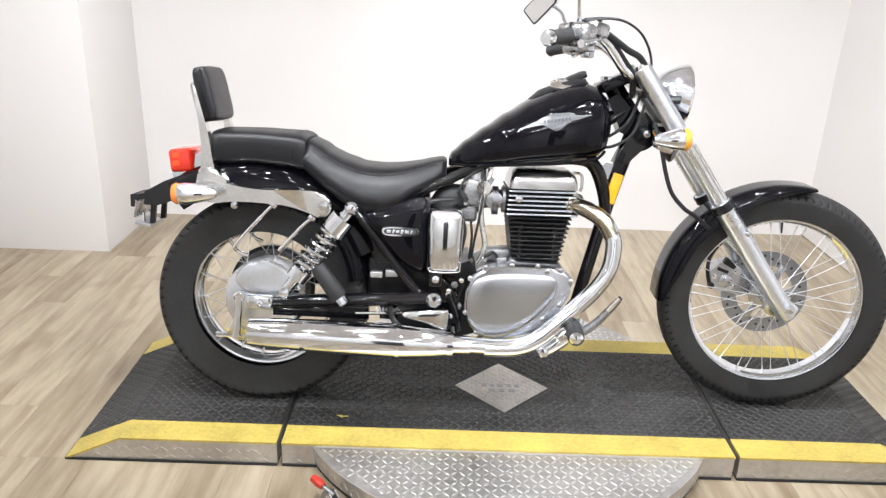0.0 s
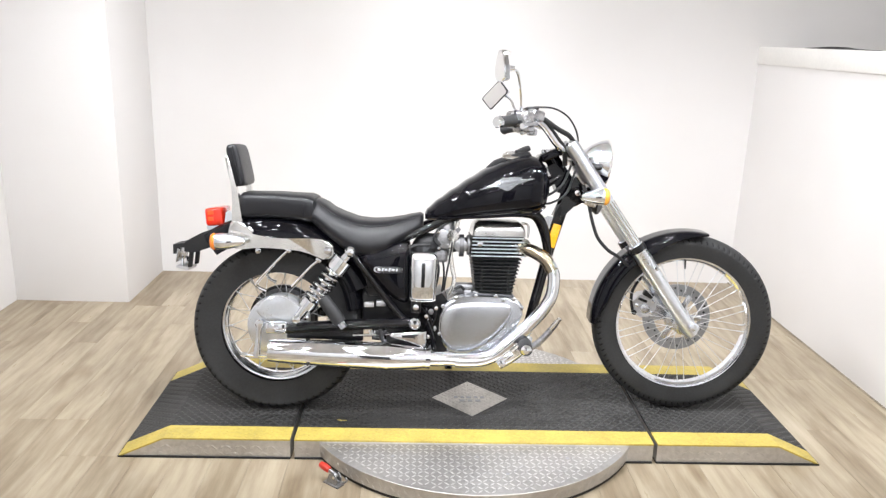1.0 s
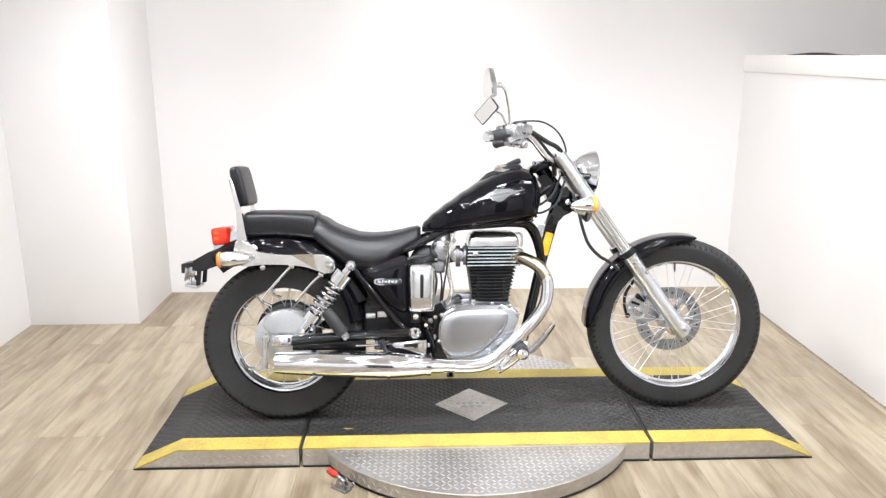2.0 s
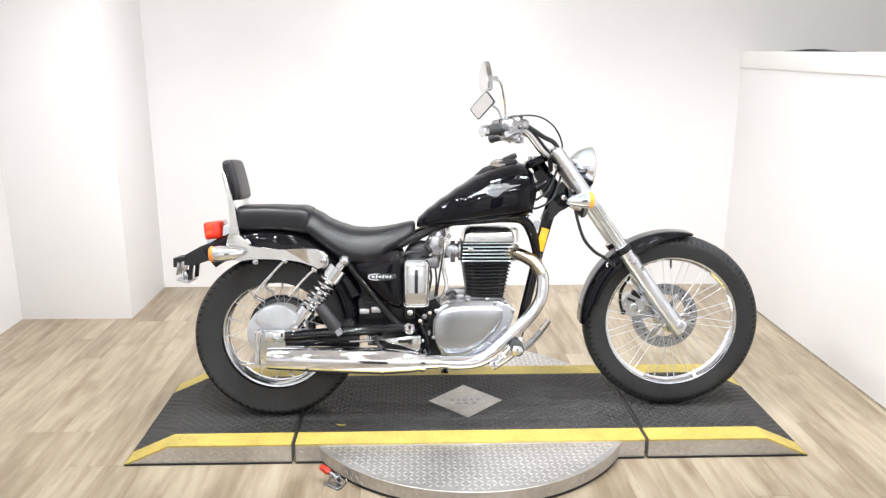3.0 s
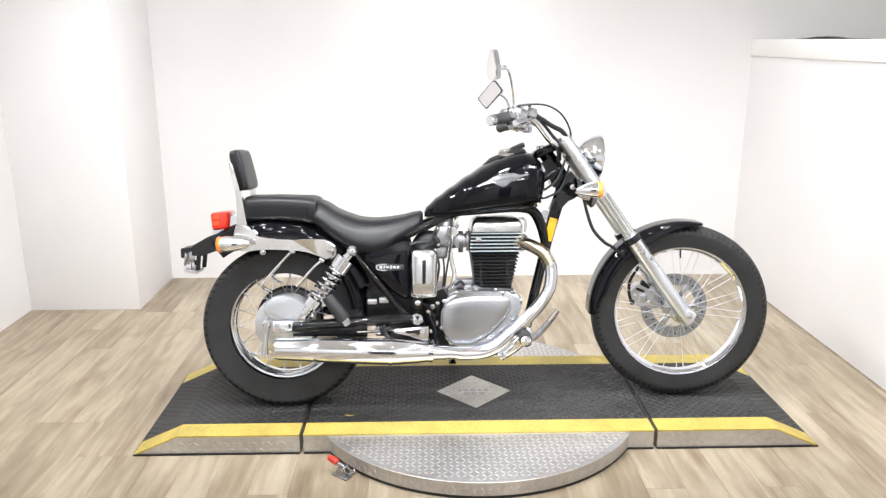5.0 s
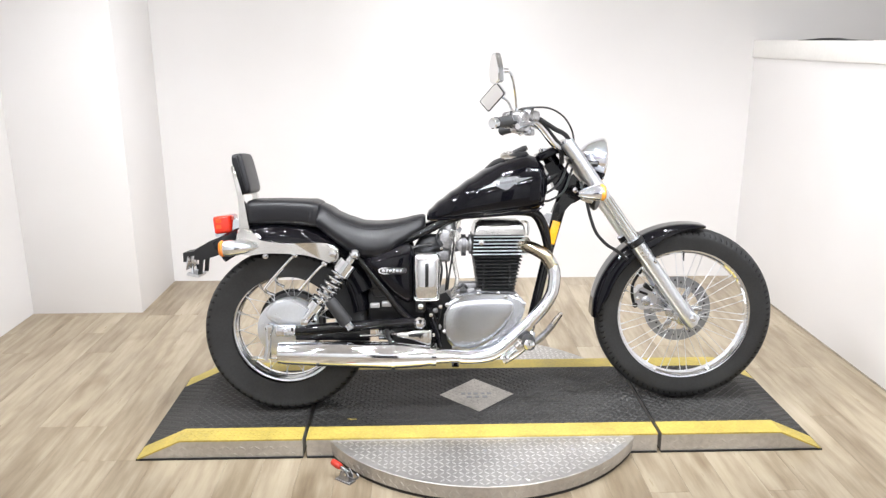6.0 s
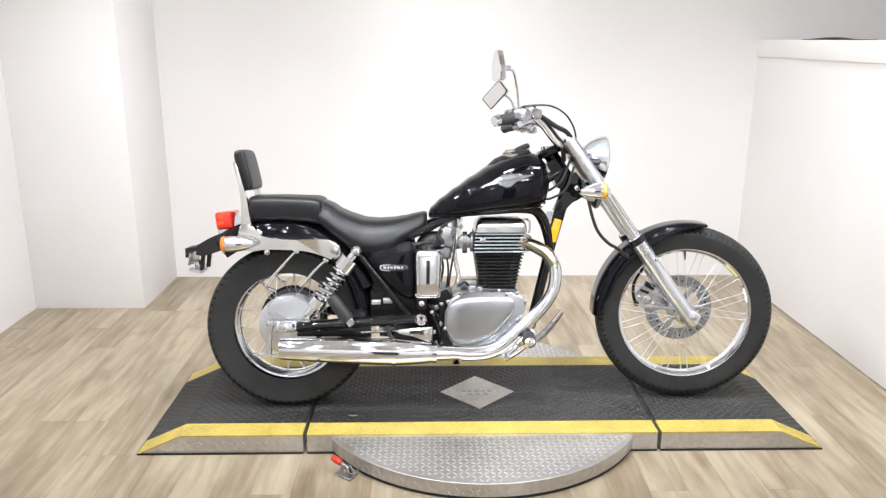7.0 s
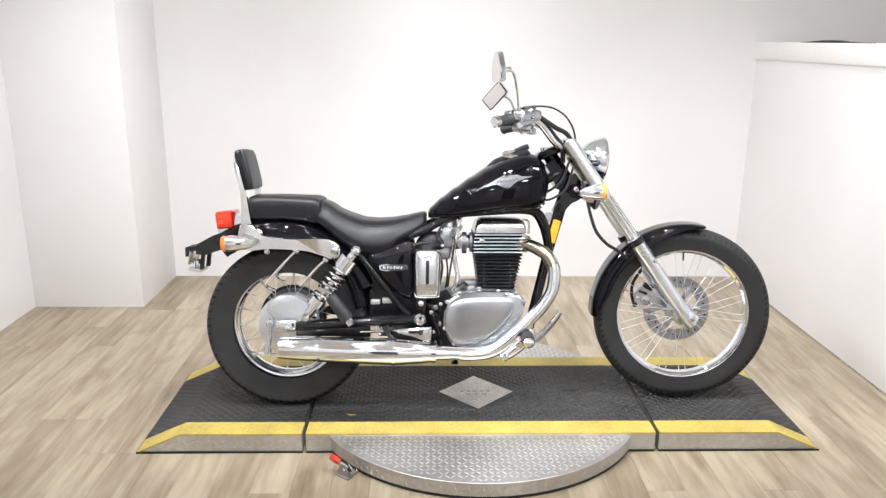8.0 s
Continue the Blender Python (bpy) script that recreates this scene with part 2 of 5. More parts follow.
def bevelled(bm, w, seg=2):
    if w > 0:
        edges = [e for e in bm.edges if len(e.link_faces) == 2 and e.calc_face_angle(0) > 0.5]
        bmesh.ops.bevel(bm, geom=edges, offset=w, segments=seg, profile=0.5, affect="EDGES", clamp_overlap=True)
    return bm


def prism(poly, y0, y1, w=0.004, seg=2, smooth=0):
    """A plate with the outline poly, (x, z) pairs, from y0 to y1, with rounded edges."""
    if smooth:
        ring = [Vector((x, 0, z)) for x, z in poly]
        ext = [ring[-1]] + ring + [ring[0], ring[1]]
        pts = []
        for i in range(1, len(ext) - 2):
            seg_pts = spline([ext[i - 1], ext[i], ext[i + 1], ext[i + 2]], smooth)
            pts += seg_pts[smooth:2 * smooth]
        poly = [(p.x, p.z) for p in pts]
    bm = rings_to_bm([[(x, y0, z) for x, z in poly], [(x, y1, z) for x, z in poly]])
    if smooth:
        edges = [e for e in bm.edges if any(len(f.verts) > 4 for f in e.link_faces)]
        if w > 0:
            bmesh.ops.bevel(bm, geom=edges, offset=w, segments=seg, profile=0.5, affect="EDGES", clamp_overlap=True)
        return bm
    return bevelled(bm, w, seg)


def dome(poly, y0, depth, s=-1, smooth=4, n=7, core=0.15):
    """A cushion-shaped plate: the outline poly, (x, z) pairs, swelling by depth from y0 towards side s."""
    ring = [Vector((x, 0, z)) for x, z in poly]
    ext = [ring[-1]] + ring + [ring[0], ring[1]]
    pts = []
    for i in range(1, len(ext) - 2):
        pts += spline([ext[i - 1], ext[i], ext[i + 1], ext[i + 2]], smooth)[smooth:2 * smooth]
    cx, cz = sum(p.x for p in pts) / len(pts), sum(p.z for p in pts) / len(pts)
    rings = [[(p.x, y0, p.z) for p in pts]]
    for k in range(n + 1):
        t = k / n
        k_out = core + (1 - core) * math.cos(t * math.pi / 2) ** 0.6
        y = y0 + s * depth * (0.35 + 0.65 * math.sin(t * math.pi / 2))
        rings.append([(cx + (p.x - cx) * k_out, y, cz + (p.z - cz) * k_out) for p in pts])
    return rings_to_bm(rings)


def box(size, at=(0, 0, 0), w=0.004, rot=(0, 0, 0), seg=2, bm=None):
    one = bmesh.new()
    bmesh.ops.create_cube(one, size=1.0)
    bmesh.ops.scale(one, vec=size, verts=one.verts)
    bevelled(one, w, seg)
    bmesh.ops.transform(one, matrix=pose(*at, *rot), verts=one.verts)
    return merge(bm, one) if bm else one


def merge(bm, other):
    m = {v: bm.verts.new(v.co) for v in other.verts}
    for f in other.faces:
        bm.faces.new([m[v] for v in f.verts])
    other.free()
    return bm


def oval(x, w, top, bot, mid, n=28, e=2.4, yc=0.0, el=None):
    """A section across x: half width w, heights top and bot, widest at mid."""
    ring = []
    for k in range(n):
        t = math.tau * k / n
        c, s = math.cos(t), math.sin(t)
        p = e if s >= 0 else (el or e)
        y = w * math.copysign(abs(c) ** (2 / p), c)
        z = mid + (top - mid if s >= 0 else mid - bot) * math.copysign(abs(s) ** (2 / p), s)
        ring.append((x, yc + y, z))
    return ring


def glide(rows, x):
    """Values between rows of (x, a, b, ...), smoothly."""
    for a, b in zip(rows, rows[1:]):
        if x <= b[0]:
            t = (x - a[0]) / (b[0] - a[0])
            t = t * t * (3 - 2 * t) * 0.4 + t * 0.6
            return [p + (q - p) * t for p, q in zip(a[1:], b[1:])]
    return list(rows[-1][1:])


# ---- the room ----
BACK, LEFT, RIGHT, FRONT, FAR = 1.753, -2.282, 1.703, -5.6, 4.6
COLUMN_X, COLUMN_Y = -1.706, 1.195


def slab(name, x0, x1, y0, y1, z0, z1, mat, label, category, w=0.0):
    return tagged(part(name, box((x1 - x0, y1 - y0, z1 - z0), (0, 0, 0), w), mat, None, "", 35, ((x0 + x1) / 2, (y0 + y1) / 2, (z0 + z1) / 2)), label, category, "", "structure")


slab("wall_north", LEFT - 0.12, FAR + 0.12, BACK, BACK + 0.12, -0.1, CEILING, WALL, "smooth white painted back wall", "wall")
slab("wall_west", LEFT - 0.12, LEFT, -2.6, BACK, -0.02, CEILING, WALL, "smooth white painted side wall", "wall")
slab("wall_column", LEFT, COLUMN_X, COLUMN_Y, BACK, -0.02, CEILING, WALL, "white boxed-out corner of the room", "wall", 0.003)
slab("wall_south", -FAR - 0.12, FAR + 0.12, FRONT - 0.12, FRONT, -0.1, CEILING, GREY, "plain grey wall of the unlit showroom", "wall")
slab("wall_west_far", -FAR - 0.12, -FAR, FRONT, BACK + 0.12, -0.1, CEILING, GREY, "plain grey wall of the unlit showroom", "wall")
slab("wall_north_far", -FAR, LEFT - 0.12, BACK, BACK + 0.12, -0.1, CEILING, GREY, "plain grey wall of the unlit showroom", "wall")
slab("wall_east_far", FAR, FAR + 0.12, FRONT, BACK, -0.1, CEILING, GREY, "plain wall of the dim space beyond the partition", "wall")
slab("wall_east", RIGHT, RIGHT + 0.14, -2.6, BACK, -0.02, 1.306, WALL, "low white partition wall beside the ramp", "wall")
slab("trim", RIGHT - 0.012, RIGHT + 0.16, -2.6, BACK, 1.306, 1.40, TRIM, "white painted cap board on the partition", "wall trim", 0.004)
slab("ceiling", -FAR - 0.12, FAR + 0.12, FRONT - 0.12, BACK + 0.12, CEILING, CEILING + 0.1, CEIL, "plain painted ceiling", "ceiling")
floor = slab("floor", -FAR - 0.12, FAR + 0.12, FRONT - 0.12, BACK + 0.12, -0.12, -0.004, SUBFLOOR, "light oak vinyl plank floor, scuffed", "floor")

slab("baseboard", RIGHT - 0.004, RIGHT, -2.6, BACK, 0.0, 0.007, DIRT_JOINT, "thin dirty joint along the foot of the partition", "wall joint")
# unseen dark panel, added to give the chrome a dark upright reflection
tagged(part("reflected_dark_panel", box((0.85, 0.06, 2.1), (0, 0, 0), 0.01), DARK_PANEL, None, "", 35, (-0.15, FRONT + 0.033, 1.05)), "added dark panel behind the viewpoint, for the chrome's reflections", "door", "", "structure")

# a flat dark thing lying on the partition's cap
strap = thing("strap", "black strap lying on the partition's cap", "strap", pose(RIGHT + 0.07, 1.02, 1.40))
part("webbing", rings_to_bm([[(x, y, 0.0), (x + 0.05, y, 0.0), (x + 0.05, y, 0.006 + h), (x, y, 0.006 + h)] for x, y, h in
                             [(-0.06, -0.34, -0.004), (-0.066, -0.26, -0.003), (-0.065, -0.15, 0.000), (-0.058, -0.06, 0.006), (-0.056, 0.03, 0.005), (-0.062, 0.15, -0.001), (-0.05, 0.27, -0.004)]]), BLACK_PLASTIC, strap)


# ---- track lights on the ceiling, aimed at the motorcycle ----
def track_light():
    """A spot head: local -z is the way it shines."""
    base = thing("track_light", "white ceiling track spotlight, switched on", "track light", Matrix(), "track lights")
    part("head_shell", lathe([(0.14, 0.001), (0.14, 0.022), (0.12, 0.036), (0.0, 0.040), (0.0, 0.036), (0.02, 0.034), (0.02, 0.001)], 24, (0, 0, 0), (0, 0, 1)), TRIM, base)
    part("diffuser", lathe([(0.012, 0.001), (0.012, 0.034), (0.016, 0.034), (0.016, 0.001)], 24, (0, 0, 0), (0, 0, 1)), GLOW, base)
    part("arm", tube([(0, 0, 0.12), (0, 0.06, 0.20), (0, 0.14, 0.27)], 0.010, 8), TRIM, base)
    return base


LAMP_Z = 2.80
AIMS = (2.0, 1.8, 1.3, 0.65, 0.0, -0.65, -1.3, -1.9, -2.1)
spots = [(-2.0 + 0.5 * k, -1.75, (AIMS[k], 1.0, 0.35)) for k in range(9)] + [(-1.2 + 0.8 * k, -0.35, (-1.5 + 1.0 * k, 0.75, 0.0)) for k in range(4)] + [(1.7, -0.35, (-2.1, 1.1, 0.7)), (-1.9, -0.35, (1.7, 0.9, 0.6)), (0.75, -1.75, (1.703, 0.44, 0.80))]
first_light = track_light()
for i, (lx, ly, aim) in enumerate(spots):
    m = look((lx, ly, LAMP_Z), aim)
    if i == 0:
        first_light.matrix_basis = m
    else:
        copy_thing(first_light, m)
    lamp = bpy.data.lights.new("spot", "SPOT")
    lamp.energy, lamp.color, lamp.shadow_soft_size = SPOT_POWER * (2.5 if ly > -1 and abs(lx) > 1.5 else 1.9 if ly > -1 and abs(lx) > 1 else 1.3 if ly > -1 else 1.15 if abs(lx) > 0.9 else 0.15), LAMP_COLOUR, 0.10 if ly > -1 and abs(lx) > 1.5 else 0.024
    lamp.spot_size, lamp.spot_blend = radians(77), 1.0
    if aim[0] == 1.703:
        lamp.energy, lamp.spot_size = SPOT_POWER * 0.7, radians(13)
    put("spot", lamp, None, "", look((lx, ly, LAMP_Z), aim) @ pose(0, 0, -0.004))
for ly in (-1.75, -0.35):
    tagged(part("light_track", box((4.3, 0.035, 0.03), (0, 0, 0), 0.003), TRIM, None, "", 35, (0, ly - 0.02, CEILING - 0.016)), "white ceiling track for spotlights", "light track", "light tracks")


# unseen ceiling lights, added to brighten floor, far walls and chrome
def ceiling_light():
    base = thing("ceiling_light", "round white fill light added to the ceiling, out of view", "ceiling light", Matrix(), "ceiling lights")
    part("rim", lathe([(0, 0.085), (0.0, 0.105), (-0.012, 0.102), (-0.016, 0.09), (-0.010, 0.078)], 32, (0, 0, 0), (0, 0, 1), closed=True), TRIM, base)
    part("diffuser", lathe([(-0.006, 0.001), (-0.006, 0.079), (-0.003, 0.079), (-0.003, 0.001)], 32, (0, 0, 0), (0, 0, 1)), GLOW_SOFT, base)
    return base


first_down = ceiling_light()
for i, (lx, ly) in enumerate([(x, y) for y in (-0.9, -2.7, -4.5) for x in (-1.5, -0.5, 0.5, 1.45)] + [(-3.2, -3.6), (3.2, -3.6)]):
    m = pose(lx, ly, CEILING - 0.002)
    if i == 0:
        first_down.matrix_basis = m
    else:
        copy_thing(first_down, m)
    lamp = bpy.data.lights.new("fill_lamp", "AREA")
    # rearmost rows are strongest, to brighten what the chrome reflects
    lamp.shape, lamp.size, lamp.energy, lamp.color = "DISK", 0.15, FILL_POWER * (0.86 if ly > -2 else 0.45 if ly > -3 else 3.2), LAMP_COLOUR
    put("fill_lamp", lamp, None, "", pose(lx, ly, CEILING - 0.022))


# ---- the ramp and turntable ----
TOP, DISC_TOP, DISC_R = 0.075, 0.062, 0.62
Y0, Y1, YEL, GAP, KNEE, END = -0.322, 0.332, 0.083, 0.614, 1.05, 1.205


def lozenge(verts, faces, x, y, z, ang, ln, wd, h):
    """One raised tread of a tread plate."""
    c, s = math.cos(ang), math.sin(ang)
    k = len(verts)
    for u, v, q in ((-ln, 0, 0), (0, -wd, 0), (ln, 0, 0), (0, wd, 0), (-ln * 0.45, 0, h), (ln * 0.45, 0, h)):
        verts.append((x + u * c - v * s, y + u * s + v * c, z + q))
    faces += [(k, k + 1, k + 5, k + 4), (k + 1, k + 2, k + 5), (k + 2, k + 3, k + 4, k + 5), (k + 3, k, k + 4)]


def treads(name, spots_xy, zf, mat, parent, ln=0.0125, wd=0.004, h=0.0018, label=""):
    verts, faces = [], []
    for x, y, ang in spots_xy:
        lozenge(verts, faces, x, y, zf(x), ang, ln, wd, h)
    me = bpy.data.meshes.new(name)
    me.from_pydata(verts, [], faces)
    me.materials.append(mat)
    ob = put(name, me, parent, label)
    ob["kind"] = "stuff"
    return ob


def tread_grid(x0, x1, y0, y1, step, keep):
    out = []
    i = 0
    y = y0
    while y < y1:
        x = x0
        j = 0
        while x < x1:
            if keep(x, y):
                out.append((x, y, radians(45 if (i + j) % 2 else -45)))
            x += step
            j += 1
        y += step
        i += 1
    return out


def deck_z(x):
    return TOP if abs(x) < KNEE else max(0.006, TOP - (abs(x) - KNEE) / (END - KNEE) * (TOP - 0.006))


def deck_strip(name, x0, x1, y0, y1, parent, mat, lift=0.0, thick=0.006):
    xs = sorted({x0, x1, *[k for k in (-KNEE, KNEE) if x0 < k < x1]})
    rings = []
    for x in xs:
        z = deck_z(x) + lift
        rings.append([(x, y0, z - thick), (x, y1, z - thick), (x, y1, z), (x, y0, z)])
    return part(name, bevelled(rings_to_bm(rings), 0.0015, 1), mat, parent, sharp=20)


def section(name, x0, x1, label, group=""):
    base = thing(name, label, "motorcycle ramp", Matrix(), group)
    xs = sorted({x0, x1, *[k for k in (-KNEE, KNEE) if x0 < k < x1]})
    rings = []
    for x in xs:
        z = max(0.004, deck_z(x) - 0.006)
        rings.append([(x, Y0, 0.002), (x, Y1, 0.002), (x, Y1, z), (x, Y0, z)])
    part("plate_body", bevelled(rings_to_bm(rings), 0.001, 1), PLATE, base, "dull tread-plate side skirt", sharp=20)
    # black strip draws the shadow gap between skirt and floor
    part("shade_strip", box((x1 - x0, Y1 - Y0 + 0.008, 0.007), ((x0 + x1) / 2, (Y0 + Y1) / 2, 0.0036), 0.001, seg=1), BLACK_PLASTIC, base, "black strip in place of the shade under the ramp")
    deck_strip("deck", x0, x1, Y0 + YEL, Y1 - YEL, base, DECK)
    deck_strip("front_edge_stripe", x0, x1, Y0 - 0.003, Y0 + YEL, base, YELLOW)
    deck_strip("rear_edge_stripe", x0, x1, Y1 - YEL, Y1 + 0.003, base, YELLOW)
    grid = tread_grid(x0 + 0.012, x1 - 0.008, Y0 + YEL + 0.008, Y1 - YEL - 0.006, 0.0172, lambda x, y: abs(x) + abs(y) > 0.152)
    treads("deck_treads", grid, deck_z, DECK_WORN, base, 0.0122, 0.0050, 0.0028, "raised tread pattern of the black coating")
    edge = tread_grid(x0 + 0.012, x1 - 0.008, Y0 + 0.012, Y0 + YEL - 0.006, 0.0172, lambda x, y: True)
    treads("stripe_treads", edge, deck_z, YELLOW, base, 0.0105, 0.0032, 0.0010)
    # treads on the upright front skirt
    verts, faces = [], []
    for x, z, ang in tread_grid(x0 + 0.022, x1 - 0.012, 0.016, TOP - 0.012, 0.025, lambda x, z: z < deck_z(x) - 0.018 and not (abs(x) < 0.55)):
        ang = -0.78 * ang
        c, s = math.cos(ang), math.sin(ang)
        k = len(verts)
        for u, v, q in ((-0.0135, 0, 0), (0, -0.0046, 0), (0.0135, 0, 0), (0, 0.0046, 0), (-0.006, 0, 0.0013), (0.006, 0, 0.0013)):
            verts.append((x + u * c - v * s, Y0 - q, z + u * s + v * c))
        faces += [(k, k + 1, k + 5, k + 4), (k + 1, k + 2, k + 5), (k + 2, k + 3, k + 4, k + 5), (k + 3, k, k + 4)]
    me = bpy.data.meshes.new("skirt_treads")
    me.from_pydata(verts, [], faces)
    me.materials.append(PLATE)
    put("skirt_treads", me, base)["kind"] = "stuff"
    return base


centre = section("turntable_deck", -GAP, GAP, "black grip-coated turntable deck with yellow edges")
section("rear_ramp", -END, -GAP - 0.014, "black end ramp with yellow edges and metal skirt", "end ramps")
section("front_ramp", GAP + 0.014, END, "black end ramp with yellow edges and metal skirt", "end ramps")

# bare diamond let into the deck
d = 0.143
part("bare_diamond", bevelled(rings_to_bm([[(0, -d, z), (d, 0, z), (0, d, z), (-d, 0, z)] for z in (TOP - 0.004, TOP + 0.0015)]), 0.0008, 1), PLATE_OLD, centre, "bare worn metal diamond in the deck", sharp=20)
diamond_spots = tread_grid(-d, d, -d, d, 0.0130, lambda x, y: abs(x) + abs(y) < d - 0.012)
treads("diamond_treads", diamond_spots, lambda x: TOP + 0.0015, PLATE_OLD, centre, 0.0078, 0.0026, 0.0010)

for k, (x, y, w) in enumerate(((-0.052, 0.006, 0.016), (-0.028, 0.006, 0.014), (-0.004, 0.005, 0.018), (0.024, 0.006, 0.014), (0.048, 0.006, 0.016), (-0.03, -0.022, 0.020), (0.0, -0.022, 0.016), (0.03, -0.022, 0.020))):
    part("worn_mark", box((w, 0.016, 0.0012), (x, y, TOP + 0.0022), 0.0002, seg=1), ROTOR, centre)
part("paint_fleck", prism([(0.0, 0.002), (0.012, 0.0), (0.020, 0.004), (0.033, 0.002), (0.036, 0.007), (0.022, 0.008), (0.017, 0.013), (0.011, 0.008)], -0.0006, 0.0006, 0), YELLOW, centre, "yellow paint fleck on the deck", loc=pose(-0.485, -0.185, TOP + 0.002, 90, 0, 0))

disc = thing("turntable_disc", "round bare aluminium tread-plate turntable under the deck", "turntable")
part("disc_plate", lathe([(0.012, 0.05), (0.012, DISC_R - 0.004), (DISC_TOP - 0.0015, DISC_R), (DISC_TOP, DISC_R - 0.0015), (DISC_TOP, 0.05)], 128, (0, 0, 0), (0, 0, 1), closed=True), PLATE, disc)
# recessed black ring stands for the thin shadow line below the disc
part("shade_ring", lathe([(0.0, 0.05), (0.0, DISC_R - 0.006), (0.012, DISC_R - 0.006), (0.012, 0.05)], 96, (0, 0, 0), (0, 0, 1), closed=True), BLACK_PLASTIC, disc, "black ring in place of the shade under the disc")
grid = tread_grid(-DISC_R, DISC_R, -DISC_R, DISC_R, 0.0205, lambda x, y: x * x + y * y < (DISC_R - 0.018) ** 2 and (y < Y0 - 0.004 or y > Y1 + 0.004))
treads("disc_treads", grid, lambda x: DISC_TOP, TREAD, disc, 0.0120, 0.0040, 0.0012, "raised treads of the disc")
verts, faces = [], []
for k in range(170):
    a = math.tau * k / 170
    for row in range(3):
        z = 0.02 + row * 0.016
        ang = radians(45 if (k + row) % 2 else -45)
        i0 = len(verts)
        for u, v, q in ((-0.010, 0, 0), (0, -0.0034, 0), (0.010, 0, 0), (0, 0.0034, 0), (-0.005, 0, 0.0015), (0.005, 0, 0.0015)):
            t = a + (u * math.cos(ang) - v * math.sin(ang)) / DISC_R
            h = z + u * math.sin(ang) + v * math.cos(ang)
            verts.append(((DISC_R + q - 0.002) * math.cos(t), (DISC_R + q - 0.002) * math.sin(t), h))
        faces += [(i0, i0 + 1, i0 + 5, i0 + 4), (i0 + 1, i0 + 2, i0 + 5), (i0 + 2, i0 + 3, i0 + 4, i0 + 5), (i0 + 3, i0, i0 + 4)]
me = bpy.data.meshes.new("rim_treads")
me.from_pydata(verts, [], faces)
me.materials.append(PLATE)
put("rim_treads", me, disc)["kind"] = "stuff"
for x, y in ((-0.28, -0.40), (0.30, -0.40), (0.09, -0.50), (0.0, -0.40), (-0.42, -0.37)):
    part("screw", lathe([(0, 0.0005), (0, 0.006), (0.0015, 0.0055), (0.002, 0.0005)], 12, (x, y, DISC_TOP), (x, y, 1)), ALU_CAST, disc)

# a small toggle clamp with a red handle at the disc's edge
clamp = thing("toggle_clamp", "small metal latch clamp with a red plastic handle", "clamp", pose(-0.492, -0.450, 0.0, 0, 0, -38) @ Matrix.Scale(0.95, 4))
part("clamp_base", box((0.066, 0.034, 0.006), (0.034, 0, 0.003), 0.001), CAST_DUSTY, clamp)
for dy in (-0.010, 0.010):
    part("clamp_cheek", prism([(0.012, 0.005), (0.058, 0.005), (0.060, 0.030), (0.046, 0.046), (0.024, 0.040)], dy - 0.002, dy + 0.002, 0.001, 1), CAST_DUSTY, clamp)
part("clamp_lever", tube([(0.050, 0, 0.036), (0.026, 0, 0.042), (0.004, 0, 0.046)], 0.006, 8), CAST_DUSTY, clamp)
part("clamp_hook", tube([(0.052, 0, 0.018), (0.078, 0, 0.022), (0.094, 0, 0.036), (0.088, 0, 0.046)], 0.004, 8), CAST_DUSTY, clamp)
part("clamp_bolt", lathe([(0, 0.001), (0, 0.006), (0.030, 0.006), (0.032, 0.001)], 8, (0.046, -0.015, 0.034), (0.046, 1, 0.034)), CHROME_WORN, clamp)
part("handle", tube([(0.014, 0, 0.045), (-0.004, 0, 0.049), (-0.026, 0, 0.053)], [0.010, 0.0125, 0.0105], 10), RED_PLASTIC, clamp, "red plastic grip")


# ---- the motorcycle: x forward, y to its left, z up from the tyres' contact, leaning on its side stand ----
bike = thing("motorcycle", "black cruiser motorcycle with chrome pipes and spoked wheels", "motorcycle", pose(0.029, -0.042, TOP, -8.8, 0, 0))
FW, FR = (0.746, -0.008, 0.333), 0.329
STEER = Matrix.Translation((0.268, 0, 0.952)) @ Matrix.Rotation(radians(-5), 4, Vector((-0.122, 0, 0.172)).normalized()) @ Matrix.Translation((-0.268, 0, -0.952))
RW, RR = (-0.735, -0.010, 0.299), 0.303


